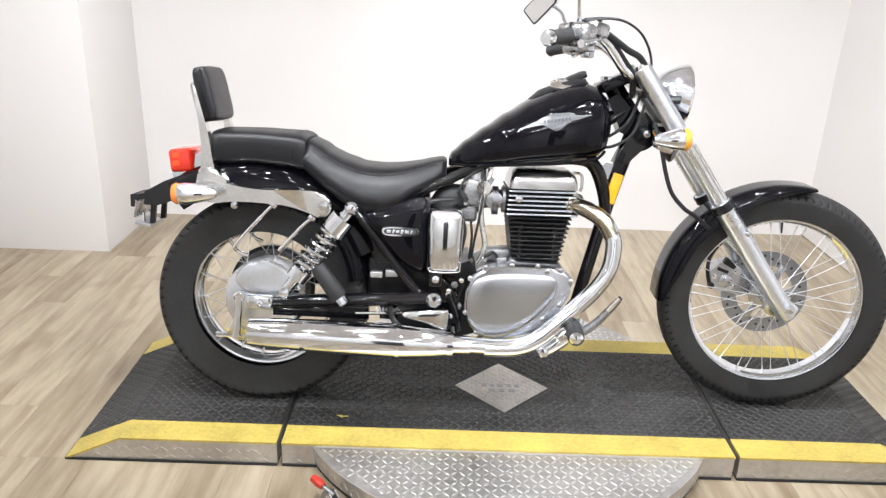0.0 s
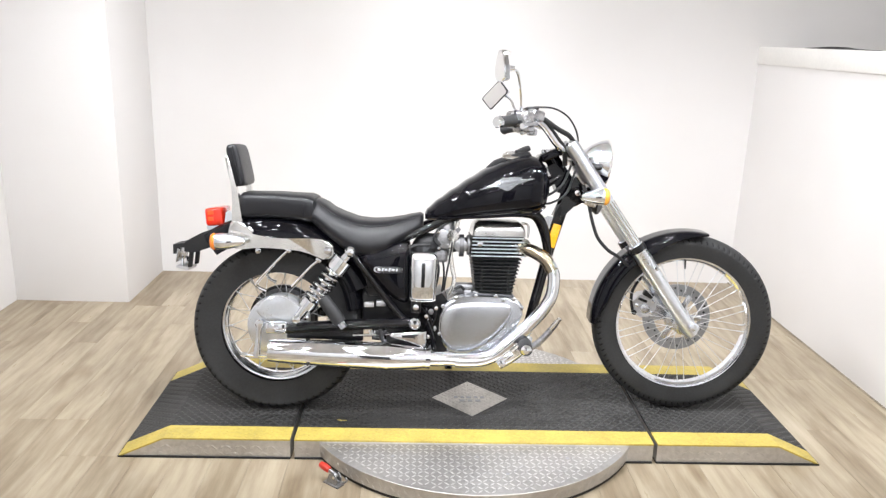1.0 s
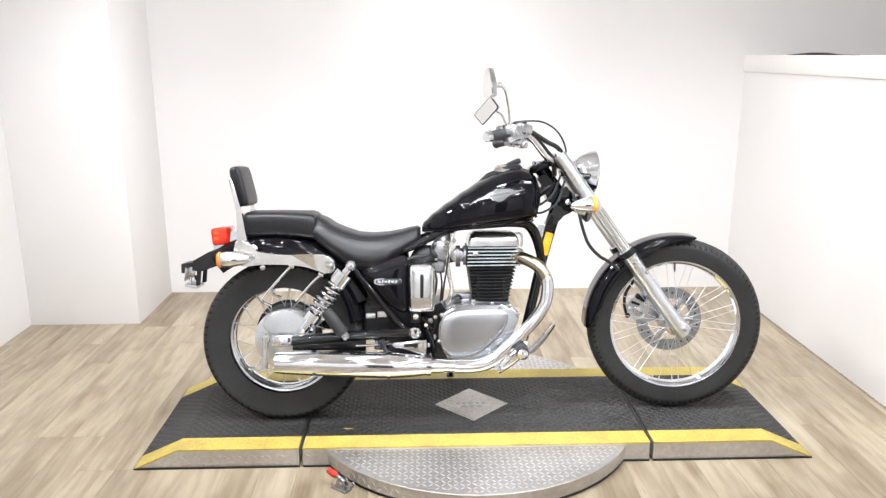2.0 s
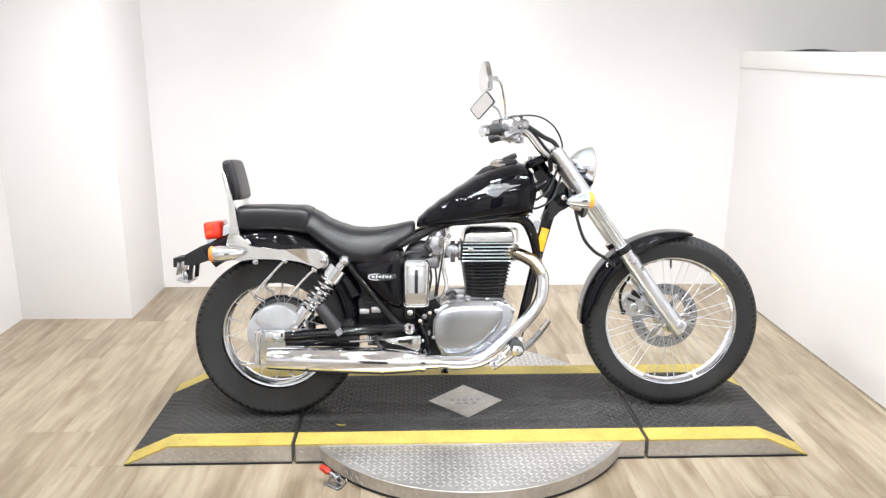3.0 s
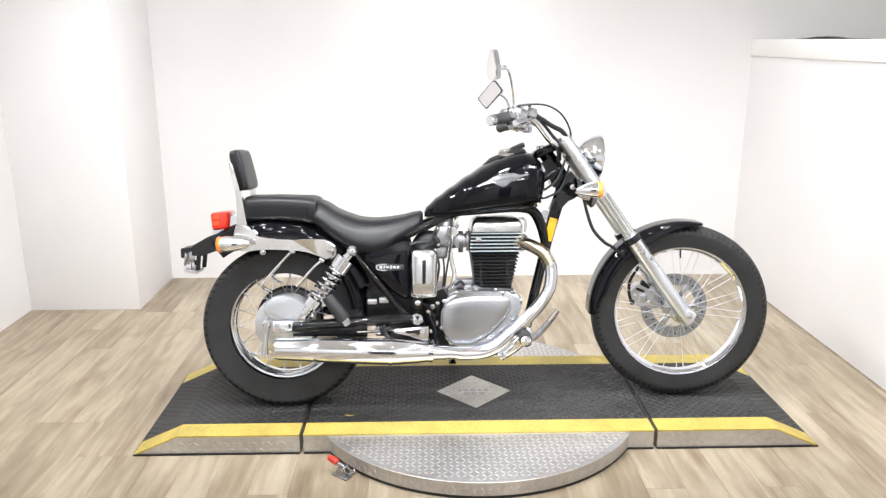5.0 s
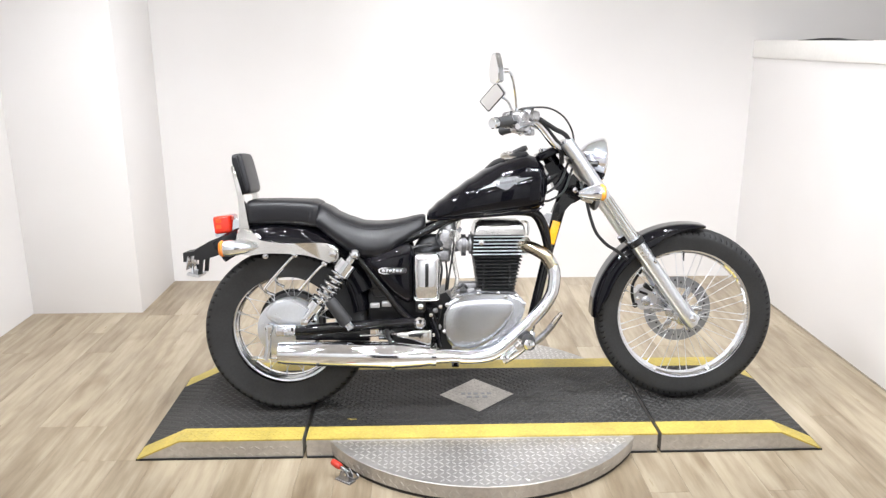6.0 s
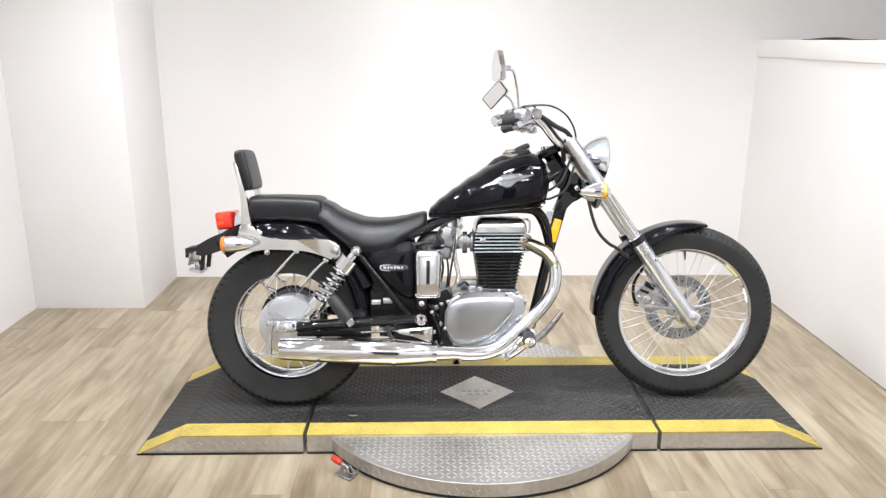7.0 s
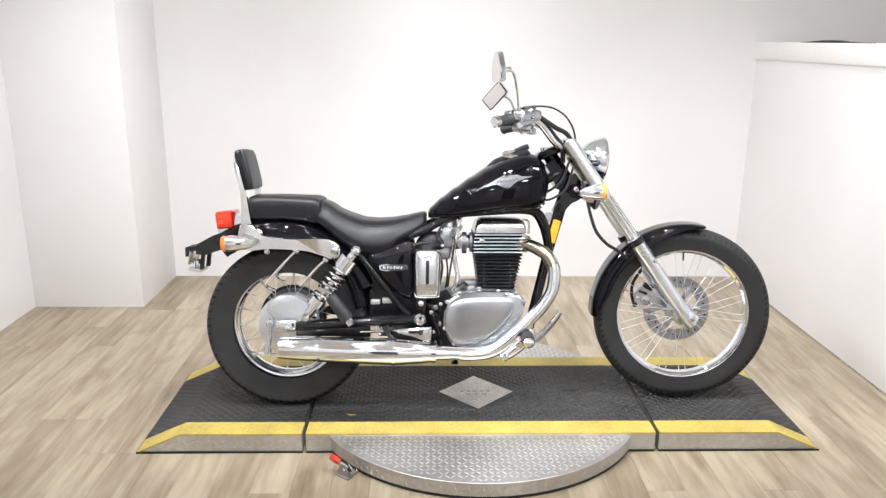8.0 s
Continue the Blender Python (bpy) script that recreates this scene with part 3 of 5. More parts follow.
def tyre(radius, inner, half, grooves, flat=0.5, depth=0.007, rows=(5, 8)):
    """A tyre about y: soft sidewalls, a crowned tread with a centre groove and slanted shoulder slots."""
    prof = []
    n = 26
    for k in range(n + 1):
        t = math.pi * k / n
        c, q = math.cos(t), max(0.0, math.sin(t))
        y = -half * math.copysign(abs(c) ** 0.82, c)
        prof.append((y * (0.74 + 0.26 * min(1, 1.7 * q ** 0.8)), inner + (radius - inner) * q ** flat))
    mid = n // 2
    per = 8
    rings, slots = [], set()
    for j in range(grooves * per):
        a = math.tau * j / (grooves * per)
        ring = []
        for k, (y, r) in enumerate(prof):
            off = abs(k - mid)
            lag = off + (3 if k > mid else 0)
            cut = 0.0
            if rows[0] <= off <= rows[1] and (j + lag) % per < 2:
                cut = depth
                slots.add((j, k))
            elif off == 0:
                cut = 0.004
            shrink = cut * (0.9 if off > 5 else 0.35) if off else 0.0
            rr, yy = r - cut, y - math.copysign(min(abs(y), shrink), y)
            ring.append((rr * math.cos(a), yy, rr * math.sin(a)))
        rings.append(ring)
    bm = rings_to_bm(rings, closed_ring=False, cap=False, loop=True)
    total = grooves * per
    # slot faces take the darker rubber that paints their shade
    for i, f in enumerate(bm.faces):
        j, k = divmod(i, n)
        if sum(c in slots for c in ((j, k), (j, k + 1), ((j + 1) % total, k), ((j + 1) % total, k + 1))) >= 3:
            f.material_index = 1
    return bm


def rim(outer, half):
    w, o = half, outer
    prof = [(-w, o - 0.001), (-w, o + 0.004), (-w + 0.004, o + 0.007), (-w + 0.008, o - 0.003), (-w + 0.012, o - 0.006), (-w * 0.45, o - 0.011), (0, o - 0.013),
            (w * 0.45, o - 0.011), (w - 0.012, o - 0.006), (w - 0.008, o - 0.003), (w - 0.004, o + 0.007), (w, o + 0.004), (w, o - 0.001),
            (w - 0.0015, o - 0.0055), (w - 0.005, o - 0.0075), (w - 0.012, o - 0.0075), (w * 0.5, o - 0.0135), (0, o - 0.0175), (-w * 0.5, o - 0.0135),
            (-w + 0.012, o - 0.0075), (-w + 0.005, o - 0.0075), (-w + 0.0015, o - 0.0055)]
    return lathe(prof, 96, closed=True)


def spokes(wheel, r_rim, r_hub, y_hub, n, sweep, thick=0.0012):
    """Wire spokes in crossing pairs from both hub flanges to the rim."""
    kinds = []
    for side in (-1, 1):
        for way in (-1, 1):
            a = radians(sweep) * way
            bm = tube([(r_hub, side * y_hub, 0), (r_rim * math.cos(a), side * 0.004, r_rim * math.sin(a))], thick, 6, 1)
            tip = Vector((r_rim * math.cos(a), side * 0.004, r_rim * math.sin(a)))
            back = (Vector((r_hub, side * y_hub, 0)) - tip).normalized()
            tube([tip, tip + back * 0.016], thick * 1.9, 6, 1, bm=bm)
            me = bpy.data.meshes.new("spoke")
            bm.to_mesh(me)
            bm.free()
            me.materials.append(WIRE)
            kinds.append(me)
    for k in range(n):
        put("spoke", kinds[k % 4], wheel, "", pose(0, 0, 0, 0, 360 * k / n, 0))


# front wheel
front_wheel = part("front_wheel", rim(0.2465, 0.033), CHROME, bike, "chrome front rim", loc=STEER @ Matrix.Translation(FW))
part("tyre", tyre(FR, 0.2455, 0.050, 88, 0.62, 0.0016, (6, 8)), TYRE, front_wheel, "black rubber road tyre with slanted grooves", 24).data.materials.append(SLOT_SHADE)
part("hub", lathe([(-0.06, 0.002), (-0.06, 0.018), (-0.052, 0.024), (-0.046, 0.040), (-0.036, 0.040), (-0.030, 0.027), (0.030, 0.027), (0.036, 0.046), (0.046, 0.046), (0.055, 0.050), (0.058, 0.002)], 32), ALU, front_wheel)
spokes(front_wheel, 0.232, 0.036, 0.040, 36, 22, 0.0012)
disc_bm = lathe([(0.062, 0.083), (0.062, 0.127), (0.067, 0.127), (0.067, 0.083)], 64, closed=True)
part("brake_disc", disc_bm, ROTOR, front_wheel, "drilled steel brake disc")
for k in range(6):
    a = math.tau * k / 6
    part("disc_carrier_arm", box((0.055, 0.006, 0.022), (0.068 * math.cos(a), 0.062, 0.068 * math.sin(a)), 0.002, (0, -math.degrees(a), 0)), ALU, front_wheel)
hole_me = None
for k in range(30):
    a = math.tau * k / 30
    r = 0.095 + 0.009 * (k % 3)
    if hole_me is None:
        bm = lathe([(-0.0004, 0.0002), (-0.0004, 0.0042), (0.0054, 0.0042), (0.0054, 0.0002)], 10)
        hole_me = bpy.data.meshes.new("disc_hole")
        bm.to_mesh(hole_me)
        bm.free()
        hole_me.materials.append(DARK_PRINT)
    put("disc_hole", hole_me, front_wheel, "", (r * math.cos(a), 0.0618, r * math.sin(a)))
part("valve_stem", tube([(0.0, 0, 0.232), (-0.002, -0.008, 0.200)], 0.0035, 8, 1), BLACK_PLASTIC, front_wheel)

# rear wheel
rear_wheel = part("rear_wheel", rim(0.2005, 0.046), RIM, bike, "chrome rear rim", loc=RW)
part("tyre", tyre(RR, 0.1985, 0.083, 64, 0.32, 0.0018, (6, 9)), TYRE, rear_wheel, "wide black rubber rear tyre with block tread", 24, (0, -0.006, -0.004)).data.materials.append(SLOT_SHADE)
part("brake_drum", lathe([(-0.085, 0.002), (-0.085, 0.030), (-0.080, 0.045), (-0.074, 0.092), (-0.066, 0.106), (-0.050, 0.110), (-0.044, 0.104), (0.040, 0.104), (0.046, 0.075), (0.07, 0.07), (0.07, 0.002)], 48), FORK_ALU, rear_wheel, "polished aluminium drum brake hub")
spokes(rear_wheel, 0.186, 0.098, 0.046, 36, 16, 0.0012)
sprocket = part("rear_sprocket", lathe([(0.074, 0.098), (0.074, 0.118), (0.081, 0.118), (0.081, 0.098)], 60, closed=True), CAST_DARK, rear_wheel, "dull steel rear sprocket")
for k in range(5):
    a = math.tau * (k + 0.25) / 5
    part("sprocket_arm", box((0.055, 0.006, 0.026), (0.077 * math.cos(a), 0.077, 0.077 * math.sin(a)), 0.002, (0, -math.degrees(a), 0)), CAST_DARK, sprocket)
part("drive_chain", lathe([(0.070, 0.116), (0.070, 0.127), (0.086, 0.127), (0.086, 0.116)], 60, closed=True), BLACK_SATIN, sprocket, "oily black drive chain")
part("brake_torque_plate", prism([(-0.07, 0.06), (-0.03, 0.112), (0.03, 0.108), (0.085, 0.075), (0.118, 0.050), (0.112, 0.032), (0.08, 0.028), (0.04, 0.035), (-0.02, 0.02)], -0.100, -0.074, 0.010, 4, 4), FORK_ALU, rear_wheel, "cast brake plate with anchor arm")
part("anchor_bolt", lathe([(0, 0.001), (0, 0.011), (0.010, 0.011), (0.013, 0.001)], 6, (0.105, -0.097, 0.042), (0.105, -1, 0.042)), CHROME, rear_wheel)
part("brake_arm", tube([(-0.052, -0.118, 0.020), (-0.056, -0.120, -0.03), (-0.064, -0.120, -0.100)], [0.014, 0.010, 0.012], 10, flat=0.6), CHROME, rear_wheel)
part("arm_boss", lathe([(0, 0.001), (0, 0.016), (0.020, 0.016), (0.024, 0.012), (0.024, 0.001)], 14, (-0.052, -0.100, 0.018), (-0.052, -1, 0.018)), CHROME, rear_wheel)
part("brake_rod", tube([(-0.112, -0.122, -0.092), (-0.06, -0.122, -0.096), (0.06, -0.13, -0.088)], 0.004, 8), CHROME, rear_wheel)
part("rod_adjuster", lathe([(0, 0.002), (0, 0.008), (0.02, 0.008), (0.022, 0.002)], 10, (-0.118, -0.122, -0.092), (0, -0.122, -0.096)), CHROME, rear_wheel)

# swing arm with chrome axle ends
for s in (-1, 1):
    part("swing_arm", tube([(-0.235, s * 0.150, 0.338), (-0.45, s * 0.142, 0.325), (-0.66, s * 0.130, 0.308), (-0.74, s * 0.126, 0.305)], [0.019, 0.019, 0.020, 0.022], 14), BLACK_FRAME, bike)
    part("axle_cap", box((0.075, 0.020, 0.042), (-0.727, s * 0.140, 0.308), 0.009, seg=3), CHROME, bike, "chrome axle end cover")
    part("axle_nut", lathe([(0, 0.001), (0, 0.013), (0.010, 0.012), (0.014, 0.001)], 6, (-0.728, s * 0.149, 0.308), (-0.728, s * 2, 0.308)), CHROME, bike)
    part("pivot_bolt", lathe([(0, 0.001), (0, 0.021), (0.012, 0.021), (0.020, 0.014), (0.021, 0.001)], 20, (-0.246, s * 0.165, 0.338), (-0.246, s * 2, 0.338)), CHROME, bike, "domed chrome pivot cap")

# rear shock absorbers
for s in (-1, 1):
    top, low = Vector((-0.472, s * 0.155, 0.585)), Vector((-0.655, s * 0.150, 0.345))
    d_sh = (low - top).normalized()
    ln = (low - top).length
    shock = part("shock_absorber", lathe([(0.0, 0.001), (0.0, 0.014), (0.035, 0.016), (0.037, 0.034), (0.085, 0.034), (0.087, 0.014), (ln * 0.72, 0.014), (ln * 0.72 + 0.002, 0.031), (ln - 0.05, 0.031), (ln - 0.048, 0.018), (ln, 0.016), (ln, 0.001)], 24, top, low), CHROME, bike, "chrome rear shock body")
    up = Vector((0, s, 0)).cross(d_sh).normalized()
    out_v = d_sh.cross(up)
    coil = [top + d_sh * (0.085 + (ln * 0.72 - 0.085) * k / 72) + 0.031 * (math.cos(k / 12 * math.tau) * up + math.sin(k / 12 * math.tau) * out_v) for k in range(73)]
    part("coil_spring", tube(coil, 0.0052, 8, 1), CHROME, shock, "chrome coil spring")
    part("shock_bolt", lathe([(0, 0.001), (0, 0.018), (0.008, 0.018), (0.016, 0.012), (0.018, 0.001)], 16, top + Vector((0, s * 0.016, 0)), top + Vector((0, s * 2, 0))), CHROME, shock)
    part("shock_bolt", lathe([(0, 0.001), (0, 0.014), (0.008, 0.014), (0.013, 0.001)], 12, low + Vector((0, s * 0.016, 0)), low + Vector((0, s * 2, 0))), CHROME, shock)

# rear fender, its chrome struts and tail
def arc_shell(c, r0, r1, a0, a1, half, drop, n=40, thick=0.003, flare=0.0):
    """A U-shaped mudguard round the point c, from angle a0 to a1."""
    rings = []
    for i in range(n + 1):
        t = i / n
        a = radians(a0 + (a1 - a0) * t)
        r = r0 + (r1 - r0) * t
        taper = min(1.0, 0.35 + 4.0 * t, 0.12 + 2.6 * (1 - t)) if flare else 1.0
        outer, inner = [], []
        m = 14
        for k in range(m + 1):
            u = -1 + 2 * k / m
            y = half * math.copysign(min(1, abs(u) * 1.25) ** 0.85, u)
            fall = drop * taper * max(0, (abs(u) - 0.45) / 0.55) ** 1.6
            rr = r - fall
            outer.append((c[0] + rr * math.cos(a), c[1] + y, c[2] + rr * math.sin(a)))
            y2 = y * (1 - thick / half)
            inner.append((c[0] + (rr - thick) * math.cos(a), c[1] + y2, c[2] + (rr - thick) * math.sin(a)))
        rings.append(outer + inner[::-1])
    return rings_to_bm(rings)


part("rear_fender", arc_shell((-0.741, 0, 0.298), 0.412, 0.385, 128, 26, 0.106, 0.085), BLACK, bike, "glossy black rear mudguard")
part("fender_tail", prism([(-0.90, 0.665), (-0.86, 0.655), (-0.90, 0.60), (-1.03, 0.556), (-1.062, 0.560), (-1.058, 0.596), (-1.00, 0.628)], -0.075, 0.075, 0.012, 3), BLACK_PLASTIC, bike, "black plastic tail piece")
for s in (-1, 1):
    strut = part("fender_strut", prism([(-0.892, 0.628), (-0.885, 0.592), (-0.850, 0.582), (-0.778, 0.588), (-0.661, 0.582), (-0.600, 0.566), (-0.557, 0.550), (-0.532, 0.562), (-0.530, 0.592), (-0.556, 0.618), (-0.62, 0.624), (-0.715, 0.622), (-0.790, 0.631), (-0.824, 0.644), (-0.838, 0.672), (-0.882, 0.674), (-0.888, 0.652)],
                   s * 0.114 if s > 0 else -0.146, s * 0.146 if s > 0 else -0.114, 0.0125, 5, 4), CHROME_WORN, bike, "polished chrome fender strut")
    part("strut_bolt", lathe([(0, 0.001), (0, 0.013), (0.006, 0.013), (0.010, 0.001)], 16, (-0.553, s * 0.143, 0.585), (-0.553, s * 2, 0.585)), CHROME, strut)
    part("strut_bolt", lathe([(0, 0.001), (0, 0.011), (0.020, 0.010), (0.022, 0.001)], 12, (-0.790, s * 0.128, 0.578), (-0.790, s * 2, 0.578)), CHROME, strut)
    part("support_rod", tube([(-0.690, s * 0.125, 0.578), (-0.715, s * 0.122, 0.555), (-0.795, s * 0.105, 0.468), (-0.800, s * 0.100, 0.445), (-0.770, s * 0.098, 0.430)], 0.0055, 8), CHROME, strut)
    part("support_rod", tube([(-0.585, s * 0.128, 0.545), (-0.615, s * 0.122, 0.520), (-0.680, s * 0.105, 0.448)], 0.0055, 8), CHROME, strut)
    part("rod_clip", box((0.024, 0.016, 0.014), (-0.690, s * 0.126, 0.580), 0.004, (0, 40, 0)), CHROME, strut)
    part("rod_clip", box((0.022, 0.016, 0.014), (-0.585, s * 0.128, 0.548), 0.004, (0, 40, 0)), CHROME, strut)
    part("sissy_bar", prism([(-0.888, 0.625), (-0.884, 0.665), (-0.882, 0.710), (-0.882, 0.765), (-0.890, 0.825), (-0.904, 0.885), (-0.901, 0.894), (-0.894, 0.892), (-0.876, 0.828), (-0.861, 0.765), (-0.853, 0.710), (-0.844, 0.665), (-0.828, 0.628)],
                           s * 0.104 if s > 0 else -0.130, s * 0.130 if s > 0 else -0.104, 0.007, 4, 4), CHROME_WORN, bike, "flat chrome backrest upright", 50)
part("sissy_crossbar", tube([(-0.886, -0.085, 0.868), (-0.888, 0, 0.872), (-0.886, 0.085, 0.868)], 0.008, 10), CHROME, bike)


def backrest_pad():
    bm = bmesh.new()
    rings = []
    for k, (y, sc) in enumerate([(-0.094, 0.72), (-0.091, 0.9), (-0.083, 0.985), (-0.06, 1.0), (0, 1.03), (0.06, 1.0), (0.083, 0.985), (0.091, 0.9), (0.094, 0.72)]):
        ring = []
        for j in range(28):
            t = math.tau * j / 28
            c, s = math.cos(t), math.sin(t)
            ring.append((0.0215 * sc * math.copysign(abs(c) ** 0.5, c), y, 0.074 * (0.35 + 0.65 * sc) * math.copysign(abs(s) ** 0.42, s)))
        rings.append(ring)
    return rings_to_bm(rings, bm=bm)


pad = part("backrest_pad", backrest_pad(), LEATHER, bike, "black padded vinyl backrest", 50, pose(-0.880, 0, 0.867, 0, -13, 0))
part("piping", tube([(0.006, -0.0935, -0.066), (0.006, -0.0955, 0.0), (0.006, -0.0935, 0.066)], 0.003, 6, 2), LEATHER, pad)

# seat: pillion pad and rider's saddle
PILLION = [(-0.874, 0.078, 0.758, 0.690), (-0.866, 0.096, 0.770, 0.684), (-0.850, 0.106, 0.775, 0.680), (-0.75, 0.110, 0.776, 0.686), (-0.66, 0.116, 0.773, 0.680), (-0.620, 0.120, 0.770, 0.672), (-0.606, 0.116, 0.762, 0.676)]
RIDER = [(-0.612, 0.118, 0.753, 0.672), (-0.595, 0.126, 0.756, 0.658), (-0.57, 0.134, 0.745, 0.637), (-0.54, 0.142, 0.724, 0.614), (-0.50, 0.152, 0.707, 0.586), (-0.45, 0.158, 0.691, 0.563), (-0.40, 0.160, 0.688, 0.555), (-0.35, 0.150, 0.691, 0.569), (-0.30, 0.125, 0.699, 0.610), (-0.26, 0.102, 0.709, 0.634), (-0.232, 0.085, 0.714, 0.654), (-0.222, 0.066, 0.708, 0.664)]


def saddle(rows, steps, mid, p, el):
    rings = []
    xs = [rows[0][0] + (rows[-1][0] - rows[0][0]) * k / steps for k in range(steps + 1)]
    for x in xs:
        w, top, bot = glide(rows, x)
        rings.append(oval(x, w, top, bot, bot + (top - bot) * mid, 36, p, el=el))
    return rings_to_bm(rings)


# half a section of the rider's saddle: shares of its half width and height, from the crown to the underside
FLANK = [(0.0, 1.0), (0.25, 0.998), (0.45, 0.985), (0.60, 0.955), (0.70, 0.90), (0.755, 0.845), (0.79, 0.80), (0.845, 0.735), (0.905, 0.645), (0.955, 0.545), (0.988, 0.435), (1.0, 0.33), (0.988, 0.23), (0.94, 0.135), (0.85, 0.06), (0.70, 0.012), (0.45, 0.0), (0.0, 0.0)]


def flank(x, k):
    """Point k of the section at x, on the side that faces -y."""
    w, top, bot = glide(RIDER, x)
    return Vector((x, -w * FLANK[k][0], bot + (top - bot) * FLANK[k][1]))


def rider_saddle():
    rings = []
    for k in range(45):
        x = RIDER[0][0] + (RIDER[-1][0] - RIDER[0][0]) * k / 44
        near = [flank(x, j) for j in range(len(FLANK))]
        rings.append(near + [Vector((p.x, -p.y, p.z)) for p in near[-2:0:-1]])
    return rings_to_bm(rings)


part("pillion_pad", saddle(PILLION, 24, 0.6, 4.2, 6.0), LEATHER, bike, "black vinyl pillion seat", 50)
part("rider_saddle", rider_saddle(), LEATHER, bike, "scooped black vinyl rider's saddle", 50)
for dx in (0.0, 0.013):
    part("seat_seam", tube([(p[0], p[1], p[2]) for p in [oval(-0.640 + dx, 0.1185, 0.7735, 0.677, 0.7255, 36, 2.9, el=4.5)[k % 36] for k in range(-4, 23)]], 0.0012, 6, 1), LEATHER, bike)
part("seat_seam", tube([flank(-0.585 + 0.345 * k / 30, 5) + Vector((0, -0.0004, 0.0006)) for k in range(31)], 0.0016, 6, 1), LEATHER, bike)

# tail lamp, rear indicators, plate bracket
tail = part("tail_lamp", box((0.064, 0.125, 0.064), (-0.960, 0, 0.684), 0.010, (0, -6, 0), 3), RED_LENS, bike, "red tail lamp lens")
part("lamp_housing", prism([(-0.990, 0.650), (-0.928, 0.654), (-0.922, 0.700), (-0.910, 0.706), (-0.876, 0.670), (-0.890, 0.652), (-0.985, 0.636)], -0.050, 0.050, 0.006, 3), CHROME, tail, "chrome tail lamp housing")
# orange-red patches put the lit part of the red lens into colour
for z in (0.698, 0.676):
    part("lit_lens_patch", box((0.020, 0.004, 0.014), (-0.972, -0.0622, z), 0.001, (0, -6, 0), 1), RED_ORANGE, tail, "orange-red patch painted as the lit part of the lens")
for s in (-1, 1):
    ind = part("rear_indicator", lathe([(0.0, 0.026), (0.02, 0.029), (0.045, 0.026), (0.075, 0.019), (0.098, 0.011), (0.102, 0.001)], 24, (-0.922, s * 0.195, 0.612), (0, s * 0.195, 0.640)), CHROME, bike, "chrome bullet indicator")
    part("indicator_lens", lathe([(0.0, 0.027), (-0.006, 0.029), (-0.014, 0.024), (-0.018, 0.001)], 24, (-0.922, s * 0.195, 0.612), (0, s * 0.195, 0.640)), AMBER, ind, "orange indicator lens")
    part("indicator_stalk", tube([(-0.850, s * 0.19, 0.612), (-0.848, s * 0.13, 0.610)], 0.010, 10, 1), CHROME, ind)
bracket = part("plate_bracket", prism([(-1.050, 0.590), (-1.108, 0.582), (-1.108, 0.548), (-1.098, 0.548), (-1.093, 0.568), (-1.055, 0.572)], -0.05, 0.05, 0.003), BLACK_PLASTIC, bike, "black number plate bracket")
for dy in (-0.042, 0.042):
    part("bracket_arm", prism([(-1.050, 0.572), (-1.036, 0.572), (-1.044, 0.502), (-1.058, 0.500)], dy - 0.006, dy + 0.006, 0.002), BLACK_PLASTIC, bracket)
part("plate_holder", box((0.004, 0.13, 0.050), (-1.090, 0, 0.545), 0.001, (0, 8, 0)), ALU, bracket, "bare metal plate holder")
part("plate_tab", box((0.046, 0.10, 0.010), (-1.076, 0, 0.498), 0.002, (0, 12, 0)), ALU_CAST, bracket)
for dy in (-0.03, 0.03):
    part("plate_stud", lathe([(0, 0.001), (0, 0.006), (0.03, 0.006), (0.031, 0.001)], 8, (-1.082, dy, 0.50), (-1.082, dy, 1)), CHROME, bracket)

# passenger foot peg folded beside the swing arm
peg_r = part("passenger_peg", lathe([(0, 0.001), (0, 0.019), (0.012, 0.022), (0.095, 0.024), (0.105, 0.021), (0.106, 0.001)], 20, (-0.565, -0.168, 0.422), (-0.500, -0.172, 0.333)), GRIP, bike, "black rubber passenger peg, folded")
part("peg_end", lathe([(0.104, 0.001), (0.104, 0.014), (0.126, 0.014), (0.130, 0.010), (0.131, 0.001)], 8, (-0.565, -0.168, 0.422), (-0.500, -0.172, 0.333)), CHROME, peg_r)
part("peg_mount", box((0.05, 0.03, 0.022), (-0.575, -0.150, 0.432), 0.006, (0, 30, 0)), CHROME, peg_r)

# frame
part("backbone_tube", tube([(-0.50, -0.095, 0.565), (-0.36, -0.10, 0.60), (-0.235, -0.09, 0.652), (-0.11, -0.06, 0.705), (0.10, -0.04, 0.76), (0.28, -0.02, 0.87)], 0.015, 12), BLACK_FRAME, bike)
part("backbone_tube", tube([(-0.50, 0.095, 0.565), (-0.36, 0.10, 0.60), (-0.235, 0.09, 0.652), (-0.11, 0.06, 0.705), (0.10, 0.04, 0.76), (0.28, 0.02, 0.87)], 0.015, 12), BLACK_FRAME, bike)
for s in (-1, 1):
    part("rear_frame_tube", tube([(-0.470, s * 0.125, 0.575), (-0.40, s * 0.13, 0.488), (-0.30, s * 0.14, 0.362), (-0.24, s * 0.14, 0.325)], 0.0145, 12), BLACK_FRAME, bike)
    part("lower_rail", tube([(-0.24, s * 0.125, 0.325), (-0.225, s * 0.11, 0.24), (-0.16, s * 0.085, 0.195), (0.02, s * 0.07, 0.19), (0.12, s * 0.05, 0.215), (0.170, s * 0.03, 0.285)], 0.014, 12), BLACK_FRAME, bike)
part("down_tube", tube([(0.170, 0, 0.275), (0.21, 0, 0.45), (0.245, 0, 0.60), (0.275, 0, 0.715), (0.315, 0, 0.85)], [0.019, 0.019, 0.020, 0.023, 0.025], 14), BLACK_FRAME, bike)
